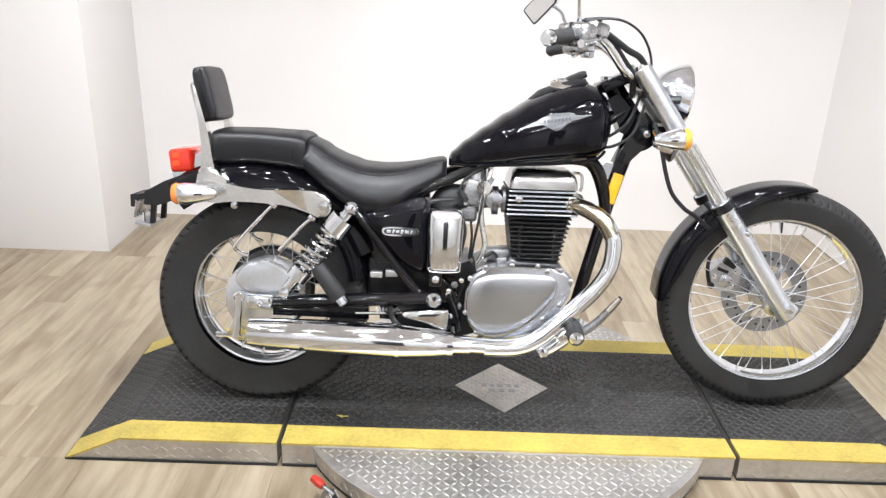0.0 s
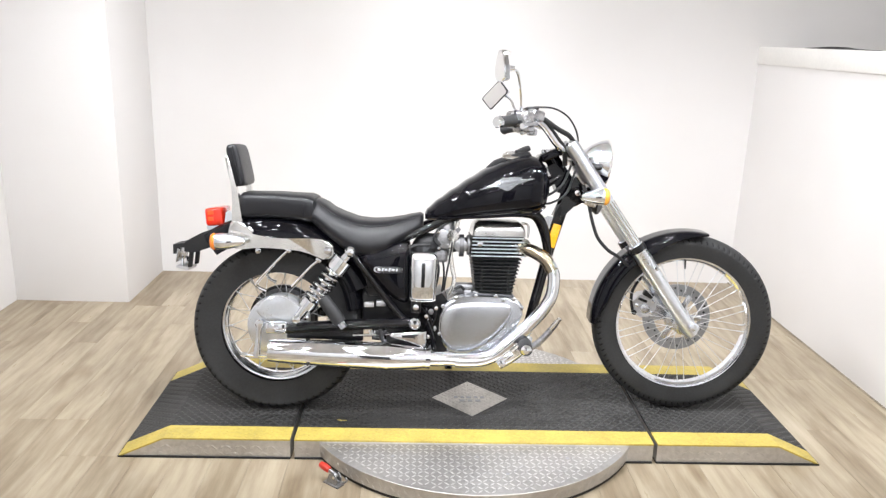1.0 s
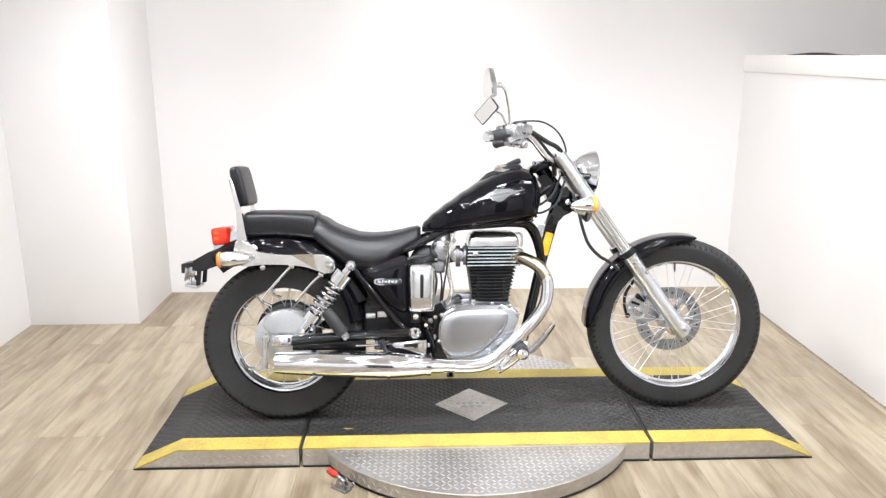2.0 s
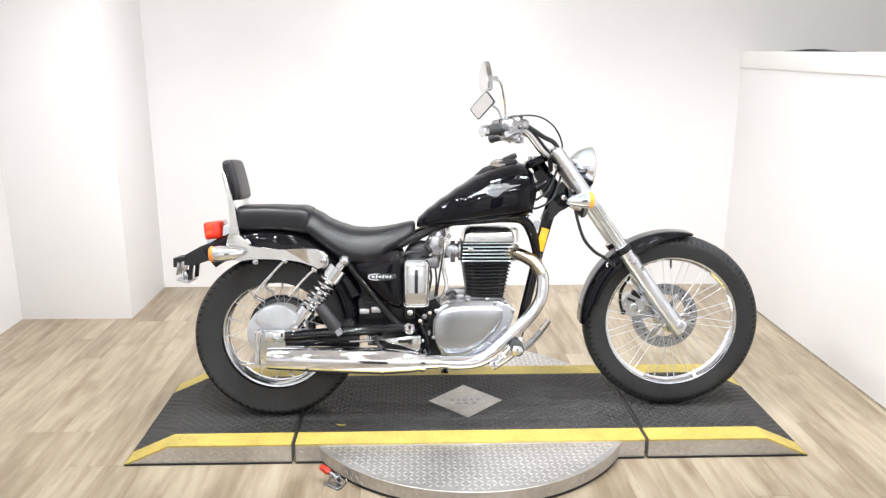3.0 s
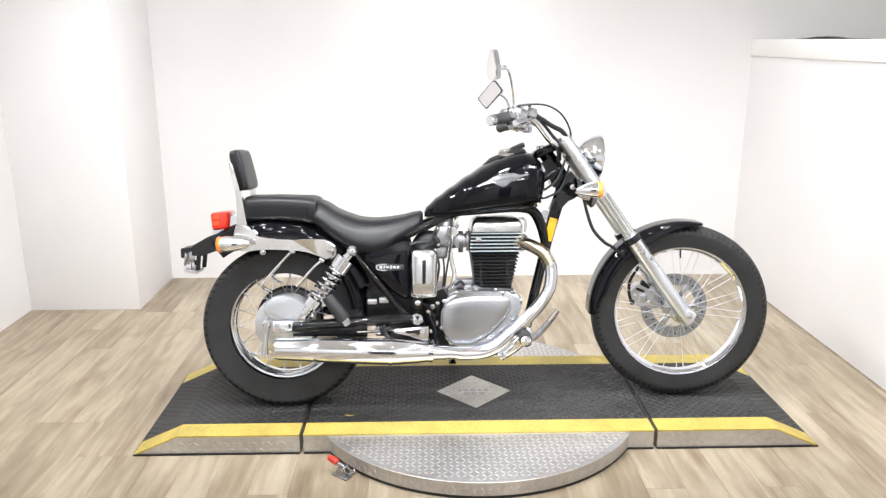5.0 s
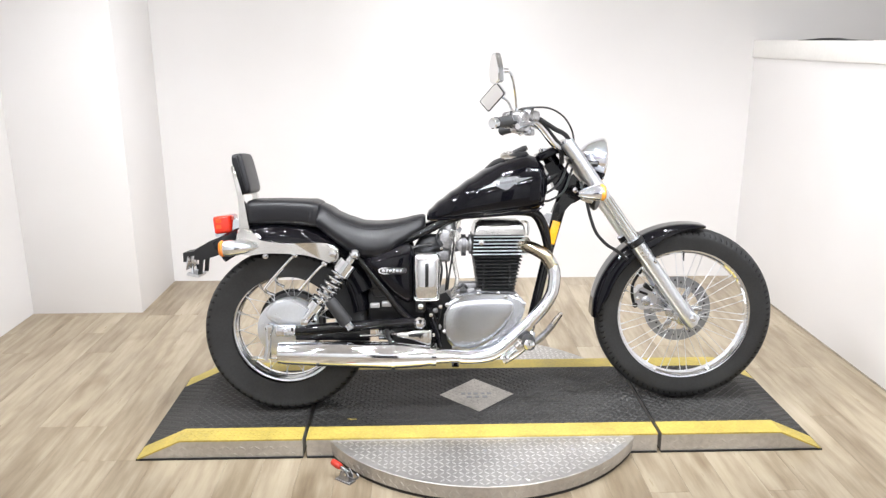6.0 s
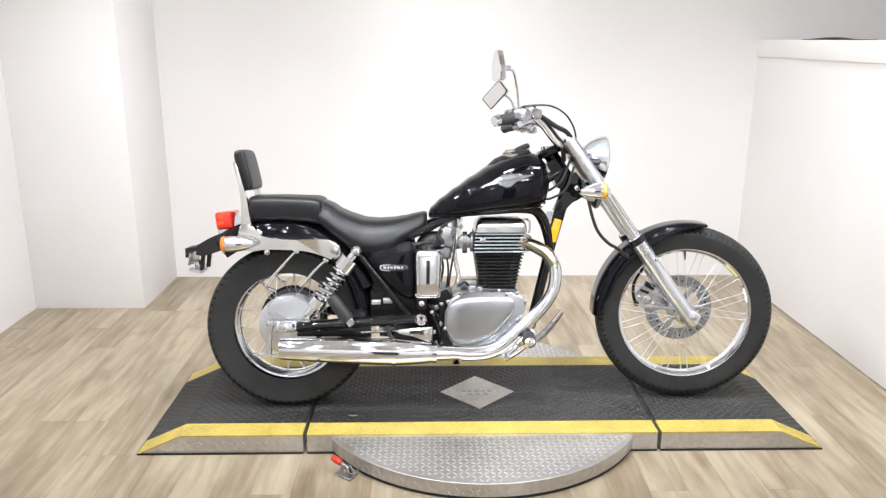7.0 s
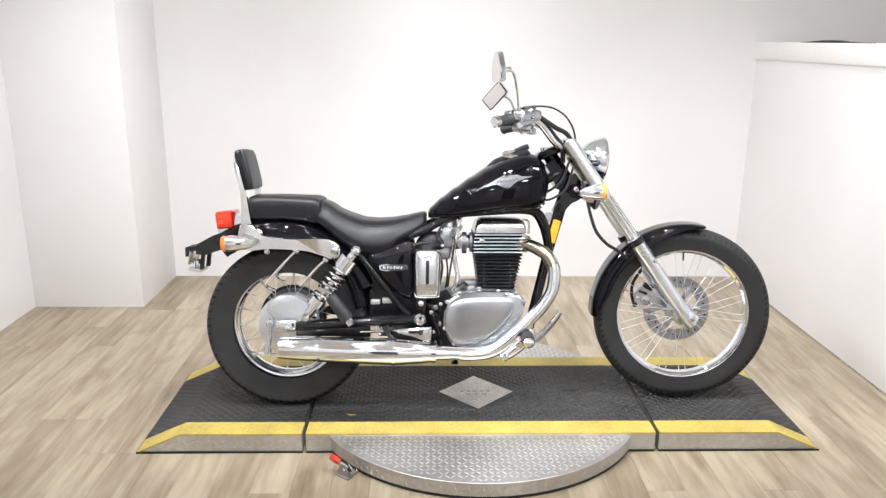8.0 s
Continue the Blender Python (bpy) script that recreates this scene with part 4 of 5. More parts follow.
part("neck_gusset", prism([(0.250, 0.715), (0.285, 0.715), (0.345, 0.775), (0.350, 0.83), (0.325, 0.86), (0.290, 0.835), (0.278, 0.78)], -0.030, 0.030, 0.008, 3), BLACK_FRAME, bike, "black steering head gusset")
part("steering_head", prism([(0.214, 0.890), (0.240, 0.905), (0.270, 0.880), (0.303, 0.835), (0.290, 0.790), (0.258, 0.800), (0.236, 0.850)], -0.036, 0.036, 0.008, 3), BLACK, bike, "black steering head")
part("frame_arm", tube([(0.05, -0.050, 0.720), (0.14, -0.050, 0.722), (0.184, -0.040, 0.712), (0.212, -0.030, 0.670), (0.229, -0.025, 0.611), (0.236, -0.015, 0.56)], [0.0125, 0.0145, 0.019, 0.0195, 0.0175, 0.0155], 14), BLACK_FRAME, bike)
part("frame_bracket", prism([(0.196, 0.690), (0.226, 0.716), (0.246, 0.712), (0.236, 0.680), (0.216, 0.664)], -0.034, -0.026, 0.002), ALU, bike, "bare metal frame bracket")
part("frame_bolt", lathe([(0, 0.001), (0, 0.010), (0.012, 0.010), (0.014, 0.006), (0.014, 0.001)], 20, (0.330, -0.030, 0.800), (0.330, -1, 0.800)), CHROME_WORN, bike)
part("side_reflector", box((0.030, 0.010, 0.088), (0.252, -0.030, 0.643), 0.004, (0, 15, 0)), AMBER_REFL, bike, "orange side reflector")
part("cable_guide", box((0.026, 0.008, 0.07), (0.262, -0.026, 0.72), 0.003, (0, 14, 0)), BLACK_SATIN, bike)
part("head_tube", lathe([(0, 0.001), (0, 0.027), (0.20, 0.027), (0.20, 0.001)], 24, (0.233, 0, 0.927), (0.355, 0, 0.755)), BLACK, bike)

# side cover, battery box and dark inner parts
cover = part("side_cover", dome([(-0.440, 0.566), (-0.36, 0.598), (-0.276, 0.612), (-0.268, 0.52), (-0.268, 0.425), (-0.290, 0.405), (-0.345, 0.440), (-0.405, 0.510)], -0.118, 0.042), BLACK, bike, "glossy black side cover", 50)
badge = part("badge", prism([(-0.392, 0.524), (-0.382, 0.535), (-0.340, 0.536), (-0.302, 0.535), (-0.292, 0.524), (-0.302, 0.513), (-0.340, 0.511), (-0.382, 0.513)], -0.1625, -0.154, 0.001, 1, 3), CHROME, cover, "chrome oval badge")
part("badge_field", prism([(-0.386, 0.524), (-0.378, 0.531), (-0.340, 0.532), (-0.306, 0.531), (-0.298, 0.524), (-0.306, 0.517), (-0.340, 0.516), (-0.378, 0.517)], -0.1645, -0.157, 0, 1, 3), DARK_PRINT, cover)
for x, w, h, tilt in ((-0.373, 0.011, 0.009, 10), (-0.3605, 0.006, 0.011, 24), (-0.349, 0.010, 0.007, -8), (-0.337, 0.007, 0.012, 18), (-0.3245, 0.011, 0.008, 4), (-0.312, 0.006, 0.010, 28)):
    part("badge_bar", box((w, 0.002, h), (x, -0.165, 0.524), 0.0008, (0, tilt, 0)), FORK_ALU, cover)
part("side_cover", prism([(-0.440, 0.568), (-0.36, 0.600), (-0.276, 0.612), (-0.268, 0.52), (-0.268, 0.425), (-0.290, 0.405), (-0.345, 0.440), (-0.405, 0.510)], 0.118, 0.150, 0.012, 3, 3), BLACK, bike, "glossy black side cover")
part("battery_box", prism([(-0.458, 0.565), (-0.40, 0.565), (-0.35, 0.475), (-0.345, 0.400), (-0.400, 0.395), (-0.412, 0.41), (-0.435, 0.48)], -0.092, 0.092, 0.012, 3), ENGINE_BLACK, bike, "black battery box")
part("inner_mudguard", arc_shell((-0.741, 0, 0.298), 0.356, 0.326, 52, 14, 0.100, 0.062), BLACK, bike, "glossy black inner mudguard ahead of the rear tyre", 50)
part("air_box", box((0.20, 0.20, 0.17), (-0.325, 0, 0.50), 0.02), BLACK_SATIN, bike)
part("inner_block", box((0.22, 0.17, 0.135), (-0.325, 0, 0.372), 0.015), BLACK_SATIN, bike)
for x, z, w, h in ((-0.408, 0.392, 0.034, 0.018), (-0.366, 0.397, 0.034, 0.020)):
    part("metal_tab", box((w, 0.02, h), (x, -0.112, z), 0.003), ALU_CAST, bike)

part("pivot_casting", prism([(-0.255, 0.395), (-0.15, 0.435), (-0.125, 0.40), (-0.125, 0.225), (-0.19, 0.205), (-0.245, 0.24)], -0.095, 0.095, 0.012, 3), BLACK_SATIN, bike, "black frame casting behind the engine")
for x0, x1 in ((-0.692, -0.425), (-0.395, -0.345)):
    part("swing_arm_gusset", prism([(x0, 0.318), (x1, 0.330), (x1, 0.268), (x0, 0.272)], -0.140, -0.120, 0.003), BLACK_FRAME, bike)
part("muffler_hanger", prism([(-0.345, 0.330), (-0.25, 0.330), (-0.20, 0.25), (-0.225, 0.235), (-0.345, 0.262)], -0.148, -0.138, 0.003), BLACK_SATIN, bike)
part("hanger_bracket", tube([(-0.365, -0.168, 0.315), (-0.358, -0.172, 0.285), (-0.345, -0.178, 0.270)], 0.008, 10), BLACK_SATIN, bike)
part("hanger_bracket", tube([(-0.38, -0.165, 0.305), (-0.362, -0.170, 0.300), (-0.342, -0.168, 0.308)], 0.006, 10), BLACK_SATIN, bike)
part("master_link", tube([(-0.205, -0.150, 0.345), (-0.185, -0.155, 0.295), (-0.175, -0.158, 0.245)], 0.010, 10), BLACK_FRAME, bike)

# engine
engine = part("crankcase", prism([(-0.140, 0.30), (-0.130, 0.41), (-0.05, 0.440), (0.10, 0.434), (0.130, 0.40), (0.115, 0.30), (0.06, 0.24), (-0.05, 0.212), (-0.12, 0.235)], -0.105, 0.115, 0.015, 3), CAST_DARK, bike, "cast aluminium crankcase")
part("clutch_cover", prism([(-0.160, 0.345), (-0.150, 0.395), (-0.115, 0.424), (-0.060, 0.434), (0.02, 0.434), (0.092, 0.430), (0.128, 0.410), (0.132, 0.378), (0.108, 0.323), (0.066, 0.278), (0.012, 0.246), (-0.06, 0.227), (-0.120, 0.233), (-0.156, 0.280)], -0.150, -0.100, 0.012, 4, 3), ALU, engine, "satin aluminium clutch cover")
part("cover_boss", dome([(-0.156, 0.335), (-0.146, 0.378), (-0.112, 0.404), (-0.05, 0.414), (0.02, 0.415), (0.072, 0.410), (0.092, 0.390), (0.082, 0.350), (0.042, 0.298), (-0.008, 0.258), (-0.065, 0.233), (-0.118, 0.240), (-0.150, 0.282)], -0.1475, 0.015, core=0.06, n=12), ALU, engine, "domed satin cover plate", 50)
for x, z in ((-0.148, 0.398), (-0.105, 0.428), (-0.035, 0.437), (0.035, 0.437), (0.100, 0.428), (0.128, 0.398), (0.100, 0.330), (0.056, 0.288), (-0.125, 0.244), (-0.158, 0.30), (0.062, 0.424)):
    part("cover_bolt", lathe([(0, 0.001), (0, 0.0075), (0.004, 0.0075), (0.0055, 0.005), (0.0055, 0.001)], 10, (x, -0.148, z), (x, -2, z)), ALU, engine)
part("case_cover", prism([(-0.150, 0.345), (-0.11, 0.42), (0.09, 0.42), (0.12, 0.38), (0.05, 0.28), (-0.06, 0.238), (-0.14, 0.28)], 0.11, 0.155, 0.012, 3, 3), ALU, engine)
part("cylinder_core", prism([(-0.030, 0.43), (-0.045, 0.57), (0.125, 0.57), (0.100, 0.43)], -0.068, 0.068, 0.01), ENGINE_BLACK, engine)
for k in range(11):
    t = k / 10
    z = 0.432 + 0.0128 * k
    x0, x1 = -0.030 - 0.018 * t, 0.101 + 0.028 * t
    part("cylinder_fin", box((x1 - x0, 0.175 + 0.02 * t, 0.0042), ((x0 + x1) / 2, 0, z), 0.0012, seg=1), ENGINE_BLACK, engine)
for x in (-0.012, 0.085):
    part("fin_damper", box((0.010, 0.006, 0.10), (x, -0.083, 0.49), 0.002), ENGINE_BLACK, engine)
part("head_core", prism([(-0.045, 0.565), (-0.05, 0.64), (0.135, 0.64), (0.132, 0.565)], -0.080, 0.080, 0.008), ENGINE_BLACK, engine)
for k in range(6):
    z = 0.572 + 0.0128 * k
    part("head_fin", box((0.198 - 0.002 * k, 0.205, 0.0045), (0.043, 0, z), 0.0012, seg=1), ENGINE_BLACK, engine)
    part("fin_edge", box((0.194 - 0.002 * k, 0.003, 0.0048), (0.043, -0.1025, z), 0.0012, seg=1), FORK_ALU, engine, "polished fin edge")
part("head_bolt", lathe([(0, 0.001), (0, 0.010), (0.012, 0.010), (0.014, 0.001)], 12, (-0.022, -0.098, 0.616), (-0.022, -2, 0.616)), CHROME, engine)
cover_out = [(-0.050, 0.642), (-0.046, 0.668), (-0.038, 0.684), (-0.022, 0.693), (0.05, 0.695), (0.118, 0.693), (0.134, 0.685), (0.141, 0.668), (0.143, 0.642)]
cover_rings = []
for y, kx, kz in ((-0.094, 0.90, 0.42), (-0.092, 0.95, 0.60), (-0.086, 0.975, 0.78), (-0.075, 0.99, 0.90), (-0.055, 1.0, 0.97), (0.0, 1.0, 1.0), (0.055, 1.0, 0.97), (0.075, 0.99, 0.90), (0.086, 0.975, 0.78), (0.092, 0.95, 0.60), (0.094, 0.90, 0.42)):
    cover_rings.append([(0.0465 + (x - 0.0465) * kx, y, 0.641 + (z - 0.641) * kz) for x, z in cover_out])
part("head_cover", rings_to_bm(cover_rings), CHROME_DULL, engine, "chrome cylinder head cover", 50)
part("head_cover_rail", tube([(0.125, -0.084, 0.690), (0.148, -0.086, 0.684), (0.150, -0.087, 0.650), (0.146, -0.087, 0.640)], 0.004, 8), CHROME, engine)
part("carburettor", lathe([(0, 0.001), (0, 0.030), (0.03, 0.032), (0.032, 0.040), (0.045, 0.040), (0.047, 0.030), (0.07, 0.026), (0.105, 0.026), (0.107, 0.034), (0.118, 0.034), (0.12, 0.001)], 24, (-0.170, -0.030, 0.600), (-0.05, -0.030, 0.605)), CAST_DARK, engine)
part("carburettor_body", box((0.060, 0.075, 0.075), (-0.148, -0.045, 0.625), 0.012, (0, 15, 0), 3), CAST_DUSTY, engine, "cast carburettor body")
part("carburettor_dome", lathe([(0, 0.032), (0.03, 0.030), (0.042, 0.022), (0.044, 0.001)], 20, (-0.142, -0.045, 0.655), (-0.130, -0.045, 1)), CAST_DUSTY, engine)
part("float_bowl", box((0.05, 0.06, 0.05), (-0.158, -0.04, 0.565), 0.010, seg=3), CAST_DUSTY, engine)
part("intake_ring", lathe([(-0.008, 0.030), (-0.008, 0.040), (0.008, 0.040), (0.008, 0.030)], 24, (-0.085, -0.062, 0.603), (1, -0.062, 0.603), closed=True), CAST_DARK, engine)
part("intake_cap", lathe([(0, 0.001), (0, 0.024), (0.012, 0.024), (0.016, 0.016), (0.016, 0.001)], 20, (-0.088, -0.078, 0.605), (-0.088, -2, 0.605)), CAST_DUSTY, engine)
part("intake_boot", tube([(-0.24, -0.05, 0.56), (-0.215, -0.06, 0.605), (-0.165, -0.05, 0.607)], [0.036, 0.038, 0.033], 16), BLACK_PLASTIC, engine)
for x, z, r in ((-0.205, 0.605, 0.041), (-0.172, 0.607, 0.036), (-0.060, 0.604, 0.036)):
    part("hose_clip", lathe([(-0.004, r - 0.002), (-0.004, r + 0.001), (0.004, r + 0.001), (0.004, r - 0.002)], 24, (x, -0.045, z), (x + 1, -0.040, z), closed=True), CAST_DUSTY, engine)
for dx, dz in ((-0.022, 0.028), (0.020, 0.033), (-0.018, -0.030), (0.022, -0.024)):
    part("carburettor_screw", lathe([(0, 0.001), (0, 0.006), (0.006, 0.006), (0.008, 0.001)], 8, (-0.148 + dx, -0.083, 0.625 + dz), (-0.148 + dx, -1, 0.625 + dz)), CHROME, engine)
part("throttle_wheel", lathe([(0, 0.001), (0, 0.020), (0.003, 0.020), (0.004, 0.014), (0.008, 0.014), (0.009, 0.020), (0.012, 0.020), (0.013, 0.001)], 20, (-0.118, -0.083, 0.640), (-0.118, -1, 0.640)), CHROME_WORN, engine)
part("cable_bracket", prism([(-0.128, 0.650), (-0.098, 0.672), (-0.090, 0.664), (-0.112, 0.628)], -0.092, -0.088, 0.001), ALU, engine)
part("choke_cable", tube([(-0.165, -0.088, 0.600), (-0.185, -0.095, 0.630), (-0.165, -0.085, 0.668), (-0.12, -0.07, 0.690)], 0.0035, 8), BLACK_PLASTIC, engine)
part("fuel_hose", tube([(-0.175, -0.080, 0.560), (-0.165, -0.092, 0.520), (-0.172, -0.095, 0.470), (-0.182, -0.09, 0.430)], 0.0045, 8), BLACK_PLASTIC, engine)
part("drain_hose", tube([(-0.150, -0.080, 0.545), (-0.146, -0.092, 0.50), (-0.152, -0.096, 0.440)], 0.0035, 8), BLACK_PLASTIC, engine)
part("breather_hose", tube([(-0.100, -0.075, 0.695), (-0.108, -0.085, 0.655), (-0.124, -0.095, 0.59), (-0.118, -0.10, 0.53), (-0.110, -0.105, 0.49), (-0.116, -0.11, 0.455), (-0.128, -0.11, 0.432)], 0.0075, 10), CHROME_WORN, engine, "braided metal breather hose")
part("thin_hose", tube([(-0.115, -0.07, 0.69), (-0.122, -0.10, 0.60), (-0.138, -0.10, 0.50), (-0.145, -0.10, 0.445)], 0.0035, 8), BLACK_PLASTIC, engine)
part("engine_top_bracket", box((0.07, 0.05, 0.035), (-0.07, -0.03, 0.445), 0.008), CAST_DUSTY, engine)
for x, z, w, h, tilt in ((-0.112, 0.446, 0.026, 0.020, 20), (-0.060, 0.440, 0.030, 0.018, -8), (-0.030, 0.437, 0.020, 0.014, 0)):
    part("case_boss", box((w, 0.030, h), (x, -0.088, z), 0.005, (0, tilt, 0)), CAST_DUSTY, engine)
part("sensor_lead", tube([(-0.128, -0.098, 0.438), (-0.104, -0.104, 0.452), (-0.086, -0.100, 0.462), (-0.072, -0.095, 0.446)], 0.005, 8), BLACK_PLASTIC, engine, "black sensor lead")
for pts in ([(-0.238, -0.148, 0.400), (-0.212, -0.150, 0.381), (-0.190, -0.150, 0.349), (-0.182, -0.148, 0.297)], [(-0.165, -0.150, 0.400), (-0.172, -0.152, 0.360), (-0.186, -0.150, 0.320), (-0.203, -0.150, 0.256)]):
    part("engine_hose", tube(pts, 0.0055, 8), BLACK_FRAME, bike, "glossy black hose beside the engine")
for x, z in ((-0.172, 0.392), (-0.206, 0.362), (-0.198, 0.290)):
    part("hose_clip", lathe([(0, 0.001), (0, 0.007), (0.006, 0.007), (0.008, 0.001)], 8, (x, -0.152, z), (x, -2, z)), CHROME_WORN, bike)
CAN = [(0.4185, 0.034, -0.170), (0.4215, 0.0405, -0.180), (0.429, 0.0425, -0.1845), (0.47, 0.0442, -0.1865), (0.52, 0.0457, -0.1875), (0.563, 0.0468, -0.1865), (0.576, 0.0460, -0.1825), (0.584, 0.0425, -0.174), (0.5875, 0.036, -0.162)]


def can_ring(z, hw, front):
    """One level of the box cover: flat back, gently rounded front with tight corners."""
    cx = -0.2215 + (z - 0.42) * 0.014
    us = [-1 + k / 10 for k in range(21)]
    return [(cx - hw, -0.092, z)] + [(cx + hw * u, front + 0.0065 * u * u + 0.011 * u ** 10, z) for u in us] + [(cx + hw, -0.092, z)]


can = part("canister_cover", rings_to_bm([can_ring(*row) for row in CAN]), CHROME_SOFT, bike, "rounded chrome box cover", 60)
part("cover_bead", tube([(-0.1735, -0.170, 0.568), (-0.1755, -0.171, 0.500), (-0.1780, -0.171, 0.432), (-0.184, -0.177, 0.4205), (-0.222, -0.183, 0.4195), (-0.258, -0.177, 0.4205), (-0.264, -0.170, 0.430)], 0.0018, 8, 3), CHROME_DULL, can, "thin wire bead round the cover")
part("canister_strap", tube([(-0.270, -0.135, 0.425), (-0.272, -0.135, 0.58), (-0.255, -0.135, 0.606), (-0.20, -0.135, 0.612)], 0.006, 8), BLACK_SATIN, bike)
part("canister_foot", box((0.035, 0.02, 0.045), (-0.243, -0.150, 0.395), 0.006), BLACK_SATIN, bike)
part("canister_bolt", lathe([(0, 0.001), (0, 0.010), (0.006, 0.010), (0.008, 0.001)], 12, (-0.243, -0.160, 0.395), (-0.243, -2, 0.395)), CHROME, bike)
part("engine_mount_plate", prism([(-0.225, 0.40), (-0.185, 0.39), (-0.170, 0.28), (-0.18, 0.225), (-0.205, 0.23), (-0.21, 0.30), (-0.235, 0.35)], -0.135, -0.120, 0.004), BLACK_FRAME, bike)
for x, z in ((-0.190, 0.375), (-0.192, 0.345), (-0.178, 0.315), (-0.186, 0.245)):
    part("mount_bolt", lathe([(0, 0.001), (0, 0.010), (0.008, 0.010), (0.011, 0.001)], 6, (x, -0.133, z), (x, -2, z)), CAST_DUSTY, bike)

# exhaust
PIPE = [(0.125, -0.075, 0.600), (0.160, -0.115, 0.596), (0.205, -0.150, 0.570), (0.229, -0.165, 0.530), (0.232, -0.172, 0.490), (0.222, -0.178, 0.440), (0.190, -0.184, 0.388), (0.140, -0.188, 0.336), (0.085, -0.190, 0.285), (0.035, -0.192, 0.243), (-0.010, -0.194, 0.224), (-0.060, -0.195, 0.219), (-0.20, -0.198, 0.224)]
pipe = part("exhaust_pipe", tube(PIPE, 0.0222, 32, 14), CHROME_SOFT, bike, "chrome header pipe tinted by heat")
part("tinted_bend", tube(PIPE[:4], 0.0229, 32, 14), STEEL_WARM, pipe, "bend browned by heat")
part("pipe_flange", lathe([(-0.012, 0.001), (-0.012, 0.034), (0.0, 0.034), (0.002, 0.001)], 20, (0.138, -0.085, 0.600), (0.160, -0.112, 0.597)), CHROME_WORN, pipe)
part("pipe_heat_shield", tube([(0.142, -0.194, 0.336), (0.085, -0.197, 0.285), (0.035, -0.199, 0.243), (-0.010, -0.201, 0.224), (-0.060, -0.202, 0.219), (-0.105, -0.203, 0.220)], 0.0245, 32, 14), CHROME_SOFT, pipe, "chrome heat shield over the pipe")
muffler = part("muffler", lathe([(0.02, 0.001), (0.018, 0.030), (0.0, 0.034), (0.001, 0.037), (0.03, 0.0395), (0.20, 0.045), (0.39, 0.0475), (0.43, 0.046), (0.50, 0.039), (0.545, 0.032), (0.548, 0.027), (0.60, 0.0245), (0.60, 0.001)], 72, (-0.742, -0.208, 0.244), (-0.14, -0.200, 0.222)), CHROME_SOFT, bike, "long chrome muffler")
part("muffler_band", lathe([(0.398, 0.047), (0.398, 0.0495), (0.408, 0.0495), (0.408, 0.047)], 40, (-0.742, -0.208, 0.244), (-0.14, -0.200, 0.222), closed=True), CHROME, muffler)
part("muffler_clamp", lathe([(0.536, 0.031), (0.536, 0.035), (0.552, 0.035), (0.552, 0.028)], 32, (-0.742, -0.208, 0.244), (-0.14, -0.200, 0.222), closed=True), CHROME, muffler)
part("guard_plate", dome([(-0.332, 0.300), (-0.31, 0.309), (-0.215, 0.315), (-0.203, 0.307), (-0.205, 0.258), (-0.222, 0.256), (-0.275, 0.276), (-0.325, 0.288)], -0.165, 0.024, core=0.3), CHROME_SOFT, bike, "chrome guard plate above the muffler", 50)
part("linkage_rod", tube([(-0.46, -0.15, 0.288), (-0.36, -0.155, 0.293), (-0.30, -0.16, 0.30)], 0.005, 8), CHROME_WORN, bike)
part("linkage_spring", tube([(-0.405 + 0.0013 * k, -0.155 + 0.008 * math.cos(k * 0.9), 0.300 + 0.008 * math.sin(k * 0.9)) for k in range(50)], 0.0018, 6, 1), ALU_CAST, bike)

chain_plate = None
for k in range(7):
    x = -0.594 + 0.0155 * k
    if chain_plate is None:
        chain_plate = part("chain_link", prism([(-0.006, -0.006), (0.006, -0.006), (0.006, 0.006), (-0.006, 0.006)], -0.003, 0.003, 0.002), CAST_DUSTY, bike, "", 35, (x, -0.02, 0.256))
    else:
        put("chain_link", chain_plate.data, bike, "", (x, -0.02, 0.256))

# forward controls
peg = part("rider_peg", lathe([(0, 0.001), (0, 0.020), (0.01, 0.023), (0.085, 0.0225), (0.095, 0.021), (0.096, 0.001)], 20, (0.135, -0.190, 0.283), (0.128, -0.300, 0.280)), GRIP, bike, "rider's rubber-covered foot peg")
part("peg_end", lathe([(0.094, 0.001), (0.094, 0.0185), (0.100, 0.0185), (0.108, 0.011), (0.110, 0.001)], 20, (0.135, -0.190, 0.283), (0.128, -0.300, 0.280)), CHROME, peg, "chrome peg end")
part("peg_bracket", tube([(0.046, -0.194, 0.208), (0.080, -0.196, 0.231), (0.112, -0.194, 0.256), (0.140, -0.188, 0.284), (0.150, -0.184, 0.306)], [0.021, 0.0235, 0.024, 0.021, 0.016], 20), CHROME, peg, "chunky chrome footrest bracket")
part("bracket_step", box((0.040, 0.030, 0.030), (0.108, -0.212, 0.262), 0.007, (0, -40, 0), 3), CHROME_WORN, peg)
part("bracket_bolt", lathe([(0, 0.001), (0, 0.012), (0.008, 0.012), (0.01, 0.001)], 6, (0.058, -0.213, 0.214), (0.058, -2, 0.214)), CHROME, peg)
pedal = part("brake_pedal", tube([(0.135, -0.182, 0.258), (0.168, -0.192, 0.272), (0.200, -0.202, 0.304), (0.226, -0.212, 0.340), (0.246, -0.222, 0.370)], [0.014, 0.015, 0.0135, 0.013, 0.009], 12, flat=0.8), CAST_DUSTY, bike, "worn metal brake pedal")
part("pedal_pad", tube([(0.222, -0.218, 0.340), (0.236, -0.224, 0.360), (0.248, -0.230, 0.378)], [0.012, 0.014, 0.010], 10, flat=0.7), CHROME_WORN, pedal)

